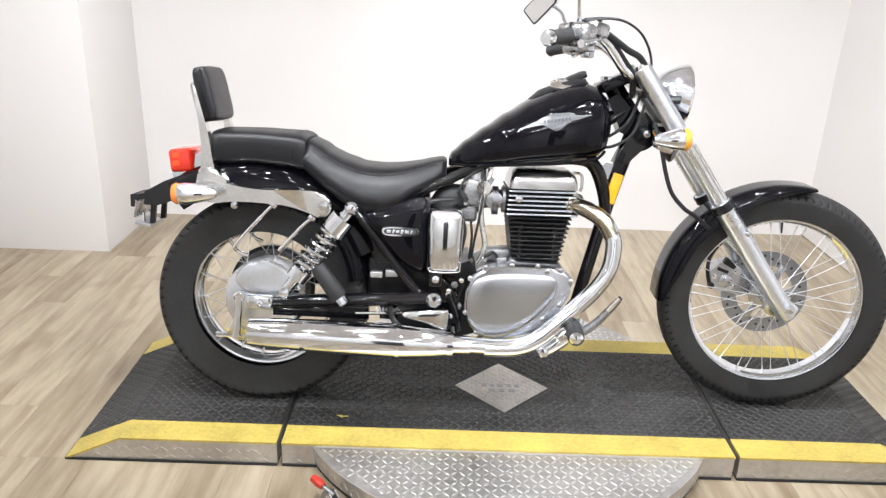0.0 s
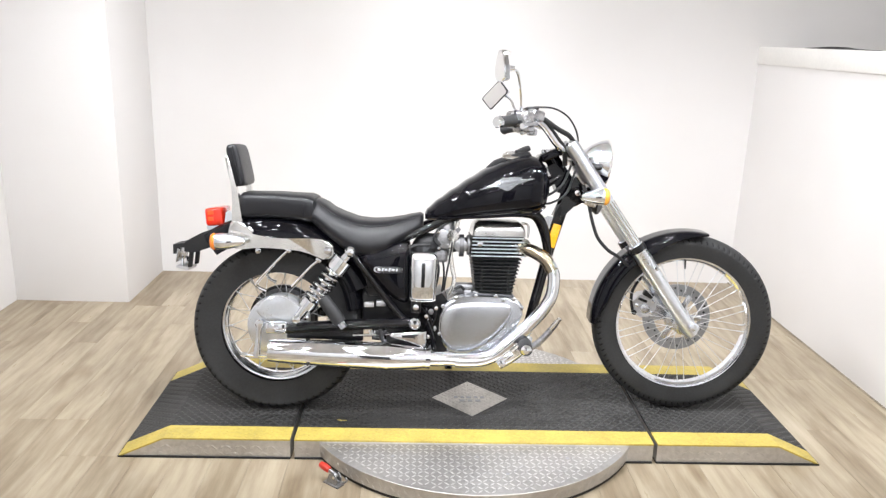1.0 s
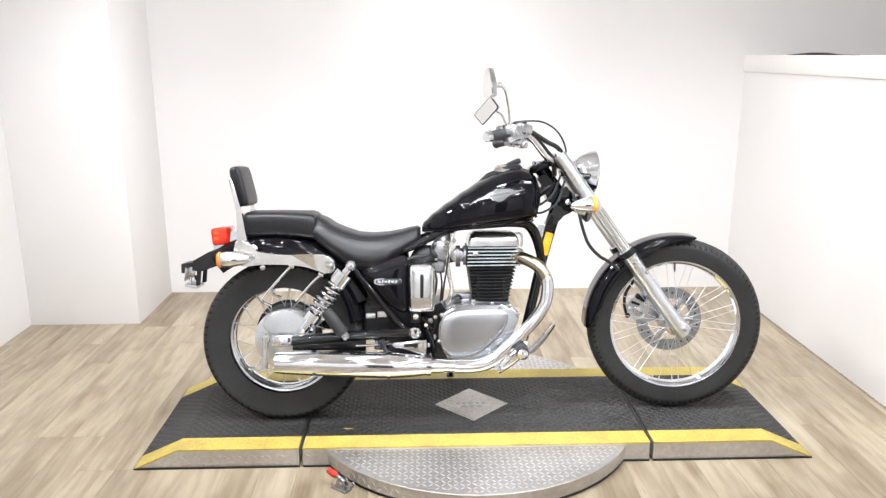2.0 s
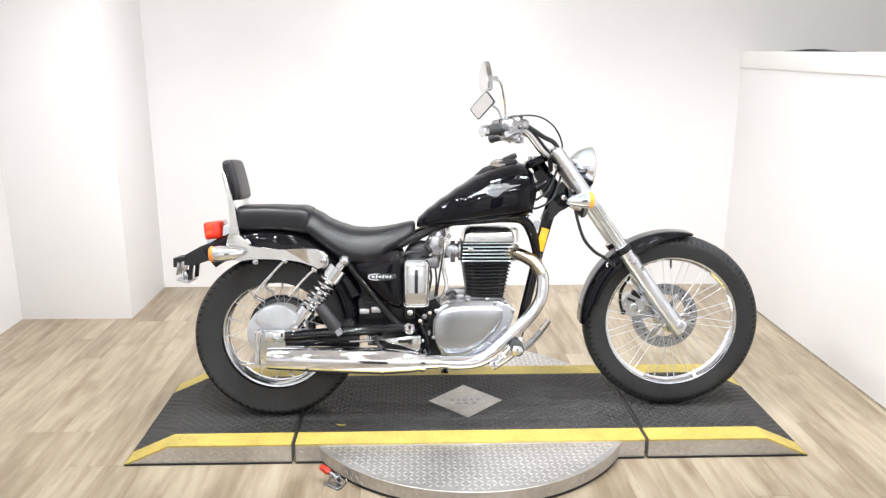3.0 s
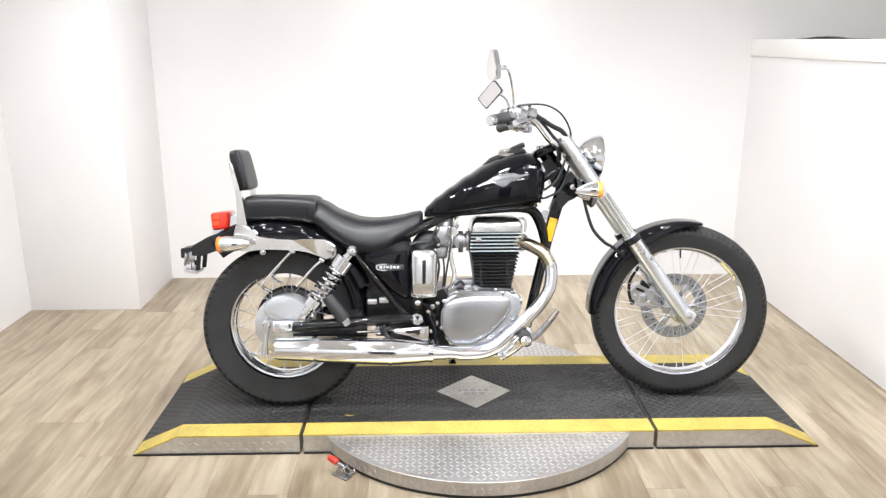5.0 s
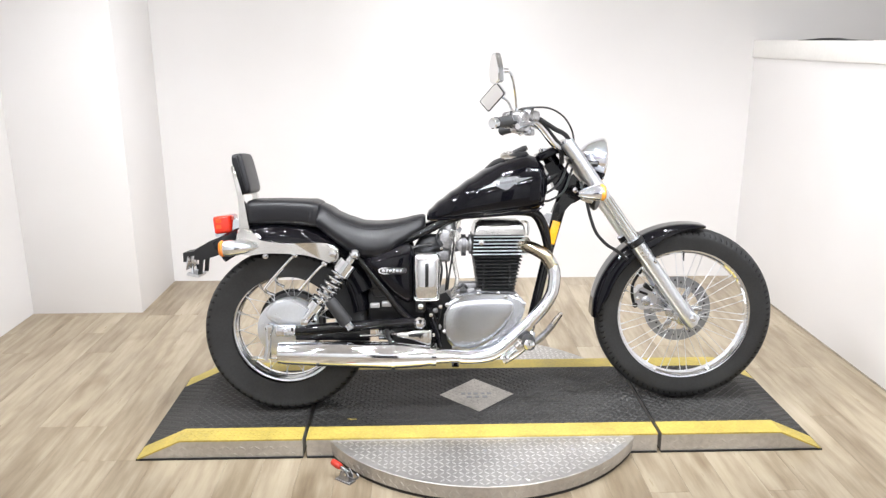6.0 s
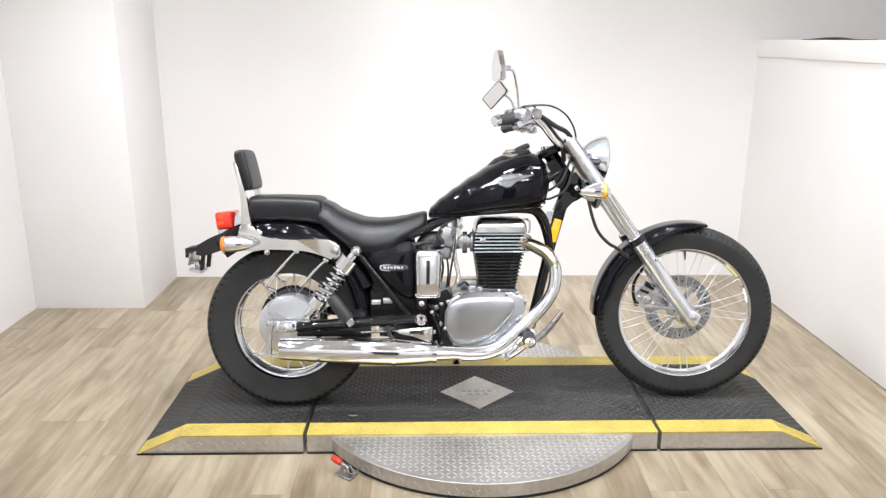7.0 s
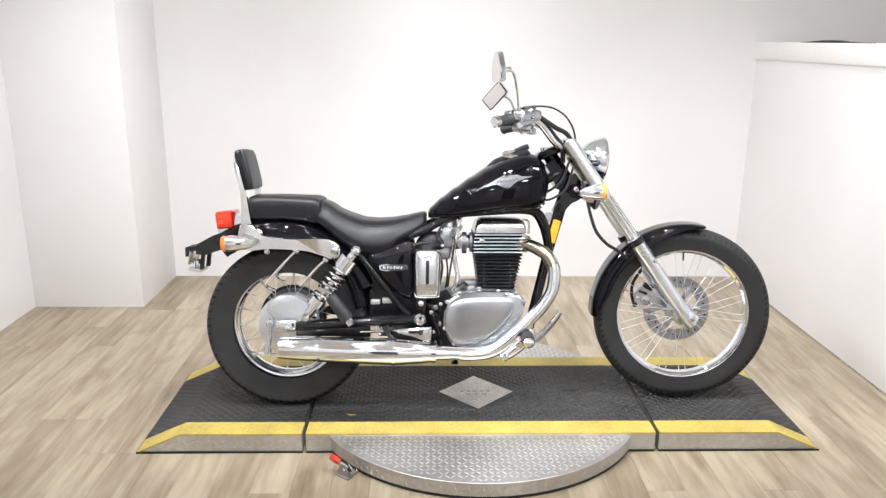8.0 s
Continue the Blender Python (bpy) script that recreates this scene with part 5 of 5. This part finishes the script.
# side stand on the far side
stand = part("side_stand", tube([(-0.02, 0.10, 0.215), (-0.06, 0.18, 0.16), (-0.100, 0.318, 0.057)], 0.008, 10), BLACK, bike, "black side stand, down")
part("stand_foot", box((0.030, 0.040, 0.008), (-0.100, 0.322, 0.0510), 0.003, (8.8, 0, 0)), BLACK, stand)

# tank, emblem, console
TANK = [(-0.217, 0.030, 0.716, 0.692), (-0.210, 0.052, 0.730, 0.690), (-0.17, 0.082, 0.766, 0.690), (-0.12, 0.106, 0.803, 0.693), (-0.06, 0.128, 0.845, 0.698), (0.0, 0.143, 0.883, 0.703), (0.05, 0.151, 0.908, 0.707), (0.10, 0.154, 0.925, 0.712), (0.145, 0.150, 0.934, 0.717), (0.182, 0.137, 0.926, 0.726), (0.206, 0.113, 0.902, 0.745), (0.220, 0.078, 0.864, 0.782), (0.225, 0.040, 0.84, 0.805)]


def tank_mesh():
    rings = []
    for k in range(61):
        x = TANK[0][0] + (TANK[-1][0] - TANK[0][0]) * (0.5 - 0.5 * math.cos(math.pi * k / 60))
        w, top, bot = glide(TANK, x)
        rings.append(oval(x, w, top, bot, bot + (top - bot) * 0.42, 48, 2.42, el=3.2))
    return rings_to_bm(rings)


tank = part("fuel_tank", tank_mesh(), BLACK, bike, "glossy black teardrop fuel tank", 60)
seam_pts = []
for x in [-0.208 + 0.0195 * k for k in range(22)]:
    w, top, bot = glide(TANK, x)
    seam_pts.append((x, -w * 0.93, bot + 0.010))
part("tank_seam", tube(seam_pts, 0.0045, 8, 2), BLACK, tank, "welded lower seam")


def tank_side(x, z, off=0.0):
    w, top, bot = glide(TANK, x)
    mid = bot + (top - bot) * 0.42
    h, p = (top - mid, 2.42) if z >= mid else (mid - bot, 3.2)
    q = min(0.999, abs(z - mid) / h)
    return Vector((x, -w * (1 - q ** p) ** (1 / p) - off, z))


def on_tank(poly, off):
    """A thin raised shape that follows the tank's flank; poly in (x, z)."""
    bm = bmesh.new()
    n = 26
    x0, x1 = min(p[0] for p in poly), max(p[0] for p in poly)

    def span(x):
        zs = []
        for (ax, az), (bx, bz) in zip(poly, poly[1:] + poly[:1]):
            if (ax - x) * (bx - x) <= 0 and abs(ax - bx) > 1e-9:
                zs.append(az + (bz - az) * (x - ax) / (bx - ax))
        return (min(zs), max(zs)) if zs else (0, 0)

    rings = []
    for k in range(n + 1):
        x = x0 + (x1 - x0) * (0.002 + 0.996 * k / n)
        lo, hi = span(x)
        m = 4
        out_side = [tank_side(x, lo + (hi - lo) * j / m, off) for j in range(m + 1)]
        in_side = [tank_side(x, lo + (hi - lo) * j / m, -0.001) for j in range(m + 1)]
        rings.append(out_side + in_side[::-1])
    return rings_to_bm(rings, bm=bm)


part("tank_emblem", on_tank([(-0.037, 0.8040), (0.008, 0.8160), (0.028, 0.8200), (0.045, 0.8110), (0.061, 0.8050), (0.076, 0.8120), (0.095, 0.8310), (0.118, 0.8375), (0.156, 0.8505), (0.110, 0.8475), (0.101, 0.8550), (0.060, 0.8510), (0.030, 0.8410), (0.008, 0.8275)], 0.0022), EMBLEM, tank, "chrome winged tank emblem")
for x0, x1, za, zb in ((-0.030, 0.024, 0.8075, 0.8235), (-0.016, 0.024, 0.8150, 0.8278), (0.103, 0.148, 0.8365, 0.8478), (0.103, 0.138, 0.8415, 0.8482)):
    part("emblem_line", on_tank([(x0, za), (x1, zb), (x1, zb + 0.0014), (x0, za + 0.0014)], 0.0030), DARK_PRINT, tank)
for k in range(8):
    x = 0.027 + k * 0.0092
    part("emblem_bar", on_tank([(x, 0.8240 + 0.0014 * k), (x + 0.0064, 0.8250 + 0.0014 * k), (x + 0.0064, 0.8325 + 0.0014 * k), (x, 0.8315 + 0.0014 * k)], 0.0032), DARK_PRINT, tank)
for za, zb in ((0.8425, 0.8485), (0.8465, 0.8520)):
    part("emblem_line", on_tank([(0.040, za), (0.094, zb), (0.094, zb + 0.0013), (0.040, za + 0.0013)], 0.0030), DARK_PRINT, tank)
console_rings = []
for x, z, w, h in ((0.000, 0.878, 0.026, 0.005), (0.030, 0.897, 0.042, 0.012), (0.080, 0.916, 0.048, 0.013), (0.118, 0.929, 0.048, 0.013), (0.150, 0.931, 0.044, 0.011), (0.162, 0.924, 0.038, 0.004)):
    console_rings.append([(x, -w, z - 0.02), (x, -w, z + h * 0.5), (x, -w * 0.8, z + h), (x, w * 0.8, z + h), (x, w, z + h * 0.5), (x, w, z - 0.02)])
console = part("tank_console", rings_to_bm(console_rings), BLACK_PLASTIC, tank, "black tank console", 40)
part("fuel_cap", lathe([(0, 0.034), (0.005, 0.034), (0.008, 0.029), (0.009, 0.001)], 28, (0.087, -0.030, 0.924), (0.047, -0.42, 1.80)), CHROME_WORN, console, "chrome fuel filler cap")
part("indicator_hood", box((0.050, 0.072, 0.020), (0.130, 0, 0.947), 0.005, (0, -24, 0)), BLACK_PLASTIC, console)

# fork, clamps, fender, headlamp
ax = Vector((0.457, 0, -0.645)).normalized()
for s in (-1, 1):
    top = Vector((0.283 + (0.017 if s > 0 else 0), s * 0.100, 0.975))
    leg = part("fork_leg", lathe([(0, 0.001), (0, 0.020), (0.004, 0.0235), (0.24, 0.0235), (0.244, 0.021), (0.43, 0.0205), (0.433, 0.028), (0.455, 0.030), (0.46, 0.0275), (0.62, 0.027), (0.75, 0.026), (0.805, 0.025), (0.825, 0.020), (0.826, 0.001)], 28, top, top + ax), FORK_ALU, bike, "polished fork leg with chrome cover")
    part("fork_cover", lathe([(0.002, 0.0238), (0.002, 0.0255), (0.235, 0.0255), (0.237, 0.0238)], 28, top, top + ax, closed=True), FORK_ALU, leg)
    part("fork_cap", lathe([(-0.010, 0.001), (-0.010, 0.016), (0.0, 0.019), (0.002, 0.001)], 16, top, top + ax), CHROME, leg)
    part("dust_seal", lathe([(0.432, 0.0205), (0.432, 0.031), (0.456, 0.031), (0.456, 0.0205)], 24, top, top + ax, closed=True), BLACK_SATIN, leg)
    for k in range(4):
        a = radians(30 + 30 * k)
        q = Vector((0.816, 0, 0.578)) * math.cos(a) * 0.0215 + Vector((0, s, 0)) * math.sin(a) * 0.0215
        part("tube_rib", tube([top + ax * 0.25 + q, top + ax * 0.425 + q], 0.0022, 6, 1), CHROME_WORN, leg)
    part("axle_clamp", box((0.050, 0.034, 0.046), (0.752 + (0.017 if s > 0 else 0), s * 0.104, 0.328), 0.012, (0, 35, 0), 3), FORK_ALU, leg)
    part("axle_end", lathe([(0, 0.001), (0, 0.013), (0.010, 0.013), (0.012, 0.001)], 16, (0.750, s * 0.120, 0.333), (0.750, s * 2, 0.333)), CHROME, leg)
    part("fork_brace_bolt", lathe([(0, 0.001), (0, 0.008), (0.010, 0.008), (0.012, 0.001)], 8, (0.605, s * 0.125, 0.545), (0.605, s * 2, 0.545)), CHROME, leg)
part("axle", tube([(0.746, -0.10, 0.335), (0.746, 0.10, 0.335)], 0.009, 10, 1), ALU, bike)
part("upper_clamp", box((0.055, 0.165, 0.028), (0.292, 0, 0.940), 0.010, (0, 35, 0), 3), BLACK, bike, "black upper fork clamp")
part("lower_clamp", box((0.055, 0.165, 0.036), (0.392, 0, 0.812), 0.012, (0, 35, 0), 3), BLACK, bike, "black lower fork clamp")
part("bar_riser", box((0.105, 0.12, 0.030), (0.240, 0, 0.940), 0.006, (0, -24, 0), 3), BLACK, bike)
for dy in (-0.045, 0.045):
    part("riser_bolt", lathe([(0, 0.001), (0, 0.010), (0.012, 0.010), (0.015, 0.001)], 8, (0.215, dy, 0.940), (0.205, dy, 1.0)), CHROME, bike)
ff = part("front_fender", arc_shell(FW, 0.344, 0.345, 181, 80, 0.066, 0.050, 44, 0.003, 1.0), BLACK, bike, "glossy black front mudguard", loc=STEER)
for s in (-1, 1):
    part("fender_stay", prism([(0.55, 0.60), (0.60, 0.60), (0.63, 0.545), (0.60, 0.53)], s * 0.064 if s > 0 else -0.070, s * 0.070 if s > 0 else -0.064, 0.002), CHROME, ff)
    part("fender_clip", tube([(0.548, s * 0.10, 0.655), (0.56, s * 0.10, 0.62), (0.575, s * 0.095, 0.612)], 0.005, 8), BLACK_SATIN, ff)
head = part("headlamp", lathe([(-0.088, 0.001), (-0.086, 0.016), (-0.070, 0.040), (-0.045, 0.062), (-0.015, 0.076), (0.0, 0.080), (0.008, 0.083), (0.014, 0.081), (0.014, 0.073), (0.0, 0.070), (-0.04, 0.05), (-0.06, 0.001)], 48, (0.422, 0, 0.911), (1.42, 0, 0.866)), CHROME, bike, "chrome headlamp shell")
part("lens", lathe([(0.010, 0.074), (0.020, 0.066), (0.028, 0.040), (0.031, 0.001)], 40, (0.422, 0, 0.911), (1.42, 0, 0.866)), GLASS, head, "clear headlamp glass")
part("headlamp_bracket", tube([(0.335, -0.075, 0.90), (0.36, -0.08, 0.895), (0.40, -0.078, 0.895)], 0.011, 10), BLACK_SATIN, head)
part("horn", lathe([(0, 0.001), (0, 0.030), (0.02, 0.038), (0.026, 0.034), (0.026, 0.001)], 24, (0.395, -0.02, 0.765), (0.47, -0.06, 0.74)), BLACK_SATIN, bike)
for s in (-1, 1):
    ind = part("front_indicator", lathe([(-0.080, 0.001), (-0.076, 0.010), (-0.055, 0.019), (-0.02, 0.027), (0.0, 0.029), (0.002, 0.001)], 24, (0.392, s * 0.165, 0.795), (1.39, s * 0.165, 0.84)), CHROME, bike, "chrome bullet indicator")
    part("indicator_lens", lathe([(0.0, 0.029), (0.010, 0.030), (0.018, 0.024), (0.022, 0.001)], 24, (0.392, s * 0.165, 0.795), (1.39, s * 0.165, 0.84)), AMBER_PALE, ind, "orange indicator lens")
    part("indicator_bracket", box((0.045, 0.05, 0.030), (0.352, s * 0.135, 0.775), 0.008, (0, 20, 0)), CHROME_WORN, ind)
caliper = part("brake_caliper", prism([(0.585, 0.345), (0.578, 0.392), (0.600, 0.418), (0.640, 0.425), (0.668, 0.404), (0.664, 0.362), (0.640, 0.336), (0.606, 0.330)], 0.040, 0.098, 0.010, 3), ALU_CAST, bike, "cast front brake caliper", loc=STEER)
part("caliper_bracket", prism([(0.63, 0.33), (0.66, 0.41), (0.71, 0.385), (0.725, 0.345), (0.68, 0.318)], 0.050, 0.060, 0.004), ALU, caliper)
part("piston_cover", lathe([(0, 0.001), (0, 0.019), (0.006, 0.019), (0.009, 0.014), (0.010, 0.001)], 20, (0.622, 0.041, 0.366), (0.622, -1, 0.366)), ALU, caliper)
for x, z in ((0.590, 0.378), (0.644, 0.352), (0.652, 0.395)):
    part("caliper_bolt", lathe([(0, 0.001), (0, 0.008), (0.008, 0.008), (0.010, 0.001)], 6, (x, 0.041, z), (x, -1, z)), CHROME, caliper)
part("pad_cover", box((0.040, 0.026, 0.022), (0.632, 0.046, 0.420), 0.005, (0, 28, 0)), BLACK_SATIN, caliper)
part("pad_slot", box((0.034, 0.012, 0.010), (0.612, 0.040, 0.398), 0.002, (0, 20, 0)), BLACK_SATIN, caliper)
part("hose_union", lathe([(0, 0.001), (0, 0.010), (0.012, 0.010), (0.014, 0.001)], 10, (0.582, 0.046, 0.350), (0.582, -1, 0.350)), BLACK_SATIN, caliper)
part("brake_hose", tube([(0.475, 0.105, 0.70), (0.545, 0.09, 0.60), (0.600, 0.075, 0.505), (0.606, 0.070, 0.478), (0.591, 0.068, 0.456), (0.575, 0.062, 0.424), (0.572, 0.052, 0.385), (0.580, 0.046, 0.350)], 0.0058, 8), BLACK_PLASTIC, caliper, "black brake hose")
part("speedometer_cable", tube([(0.345, -0.06, 0.83), (0.362, -0.085, 0.760), (0.376, -0.095, 0.700), (0.398, -0.095, 0.645), (0.438, -0.088, 0.602), (0.475, -0.075, 0.580), (0.52, -0.07, 0.545)], 0.006, 8), BLACK_PLASTIC, bike, "black cable beside the fork")

def swung(x, y, z):
    """The bars stand turned a little to the right: the left side lies further forward."""
    return (x + (0.05 * min(1.0, y / 0.12) + 0.12 * y if y > 0 else 0), y, z)


# handlebar with grips, levers, mirrors and cables
bar = part("handlebar", tube([swung(*p) for p in [(0.005, -0.315, 1.030), (0.09, -0.225, 1.047), (0.135, -0.185, 1.050), (0.175, -0.165, 1.030), (0.225, -0.13, 0.975), (0.262, -0.085, 0.948), (0.266, 0, 0.945), (0.262, 0.085, 0.948), (0.225, 0.13, 0.975), (0.175, 0.165, 1.030), (0.135, 0.185, 1.050), (0.09, 0.225, 1.047), (0.005, 0.315, 1.030)]], 0.0125, 14), CHROME, bike, "pulled-back chrome handlebar")
for s in (-1, 1):
    d0, d1 = Vector(swung(0.060, s * 0.2555, 1.0416)), Vector(swung(-0.008, s * 0.328, 1.028))
    end = 0.094 if s < 0 else 0.080
    part("grip", lathe([(0, 0.001), (0, 0.020), (0.006, 0.0185), (0.068, 0.0175), (0.072, 0.020), (0.074, 0.001)], 20, d0, d1), GRIP, bar, "black rubber grip")
    part("bar_end", lathe([(0.072, 0.001), (0.072, 0.0185), (end - 0.004, 0.0185), (end, 0.015), (end, 0.001)], 20, d0, d1), CHROME if s < 0 else GRIP, bar, "chrome bar end" if s < 0 else "black bar end")
    part("switch_housing", box((0.052, 0.088, 0.056), swung(0.085, s * 0.226, 1.046), 0.012, (0, 0, s * -46), 3), HOUSING, bar, "satin aluminium switch housing")
    part("housing_seam", box((0.054, 0.003, 0.058), swung(0.082, s * 0.229, 1.046), 0.001, (0, 0, s * -46), 1), BLACK_PLASTIC, bar)
    part("master_cylinder", box((0.062, 0.040, 0.036), swung(0.140, s * 0.196, 1.062), 0.009, (0, 8, s * -40), 3), HOUSING, bar)
    part("lever", tube([swung(0.148, s * 0.200, 1.040), swung(0.135, s * 0.250, 1.034), swung(0.098, s * 0.305, 1.024), swung(0.080, s * 0.325, 1.020)], [0.009, 0.0065, 0.0065, 0.010], 10), CHROME, bar, "chrome control lever")
    part("lever_perch", box((0.036, 0.03, 0.026), swung(0.118, s * 0.205, 1.020), 0.007, (0, 0, s * -46), 2), ALU, bar)
part("kill_switch", box((0.018, 0.016, 0.012), (0.082, -0.256, 1.036), 0.003), BLACK_SATIN, bar)
part("throttle_cable", tube([(0.100, -0.205, 1.082), (0.150, -0.19, 1.090), (0.212, -0.165, 1.088), (0.266, -0.14, 1.060), (0.302, -0.11, 1.010), (0.312, -0.09, 0.955), (0.31, -0.06, 0.90)], 0.0033, 8), BLACK_PLASTIC, bar, "black throttle cable")
part("cable_sleeve", tube([(0.108, -0.203, 1.082), (0.150, -0.19, 1.087)], 0.007, 8, 1), BLACK_SATIN, bar)
part("brake_line", tube([(0.155, -0.185, 1.062), (0.195, -0.165, 1.040), (0.235, -0.140, 1.018), (0.275, -0.115, 1.000), (0.298, -0.10, 0.965), (0.305, -0.07, 0.90)], 0.0085, 10), BLACK_PLASTIC, bar, "black brake hose")
part("wiring_loom", tube([(0.150, -0.175, 1.045), (0.20, -0.150, 1.020), (0.235, -0.125, 0.985), (0.262, -0.10, 0.955), (0.275, -0.06, 0.90)], 0.009, 10), BLACK_PLASTIC, bar)
part("cable_bundle", tube([(0.30, -0.045, 0.90), (0.27, -0.055, 0.83), (0.22, -0.055, 0.79), (0.19, -0.045, 0.78)], 0.0045, 8), BLACK_PLASTIC, bar)
part("cable_bundle", tube([(0.315, -0.05, 0.88), (0.285, -0.06, 0.80), (0.235, -0.06, 0.765), (0.20, -0.05, 0.76)], 0.0042, 8), BLACK_PLASTIC, bar)


def mirror(turn, pts, stem, rim_mat):
    head_m = part("mirror_head", prism(pts, -0.004, 0.010, 0.005, 3), CHROME, bar, "chrome mirror shell", 40, turn)
    part("mirror_rim", prism(pts, -0.0065, -0.003, 0.001, 1), rim_mat, head_m)
    part("mirror_glass", prism([(x * 0.91, z * 0.88) for x, z in pts], -0.0085, -0.006, 0), MIRROR, head_m, "mirror glass")
    part("mirror_stem", tube(stem, [0.0075] + [0.0055] * (len(stem) - 1), 10), CHROME, bar, "chrome mirror stem")
    part("stem_joint", lathe([(0, 0.001), (0, 0.009), (0.016, 0.009), (0.018, 0.001)], 14, Vector(stem[-1]) - Vector((0.008, 0, 0)), Vector(stem[-1]) + Vector((1, 0, 0))), CHROME, bar)


def far_glass(w, h):
    return [(-w, -h * 0.92), (-w * 1.02, h * 0.85), (-w * 0.86, h), (w * 0.80, h * 1.04), (w, h * 0.8), (w * 0.96, -h * 0.8), (w * 0.80, -h), (-w * 0.88, -h * 1.04)]


NEAR_GLASS = [(-0.048, -0.008), (-0.046, 0.020), (-0.039, 0.028), (-0.012, 0.031), (0.020, 0.026), (0.045, 0.014), (0.051, 0.004), (0.050, -0.006), (0.041, -0.014), (0.000, -0.024), (-0.036, -0.026)]
mirror(pose(0.008, -0.345, 1.202, 6, 0, -60) @ pose(0, 0, 0, 0, -84, 0), NEAR_GLASS, [(0.088, -0.228, 1.070), (0.086, -0.240, 1.10), (0.076, -0.27, 1.15), (0.062, -0.30, 1.19), (0.042, -0.325, 1.199)], CHROME_SOFT)
mirror(pose(0.062, 0.350, 1.170, 4, 0, -34) @ pose(0, 0, 0, 0, -41, 0), far_glass(0.056, 0.031), [swung(0.095, 0.215, 1.070), (0.132, 0.25, 1.105), (0.122, 0.30, 1.142), (0.108, 0.335, 1.162), (0.088, 0.356, 1.170)], BLACK_PLASTIC)


# ---- floor planks, laid along the room ----
PW, PL = 0.128, 1.22
cache = {}


def plank_rings(w, ln, h=0.004, e=0.0007):
    lo = [(-w, 0.0, -h), (w, 0.0, -h), (w, ln - 0.0004, -h), (-w, ln - 0.0004, -h)]
    up = [(-w + e, e, 0), (w - e, e, 0), (w - e, ln - e - 0.0004, 0), (-w + e, ln - e - 0.0004, 0)]
    return [lo, [(x, y, -e) for x, y, _ in lo], up]


def plank(x0, y0, y1):
    ln = round(y1 - y0, 3)
    if ln not in cache:
        bm = rings_to_bm(plank_rings(PW / 2 - 0.0002, ln))
        me = bpy.data.meshes.new("plank")
        bm.to_mesh(me)
        bm.free()
        me.materials.append(PLANK)
        cache[ln] = me
    put("plank", cache[ln], floor, "", Matrix.Translation(-floor.matrix_basis.translation) @ Matrix.Translation((x0, y0, 0)))


rng = random.Random(4)
far_bm = bmesh.new()
x = -FAR + PW / 2
while x < FAR:
    y, end = FRONT, FRONT + rng.choice((0.15, 0.4, 0.65, 0.9, 1.1))
    while y < BACK:
        y1 = min(end, BACK)
        if y1 - y > 0.05:
            if LEFT - 0.1 < x < RIGHT + 0.1 and y1 > -2.6:
                plank(x, y, y1)
            else:
                rings_to_bm([[(x + px, y + py, pz) for px, py, pz in ring] for ring in plank_rings(PW / 2 - 0.0002, y1 - y)], bm=far_bm)
        y, end = y1, y1 + PL
    x += PW
far = part("far_planks", far_bm, PLANK, floor, "", 35, Matrix.Translation(-floor.matrix_basis.translation))
far["kind"] = "stuff"
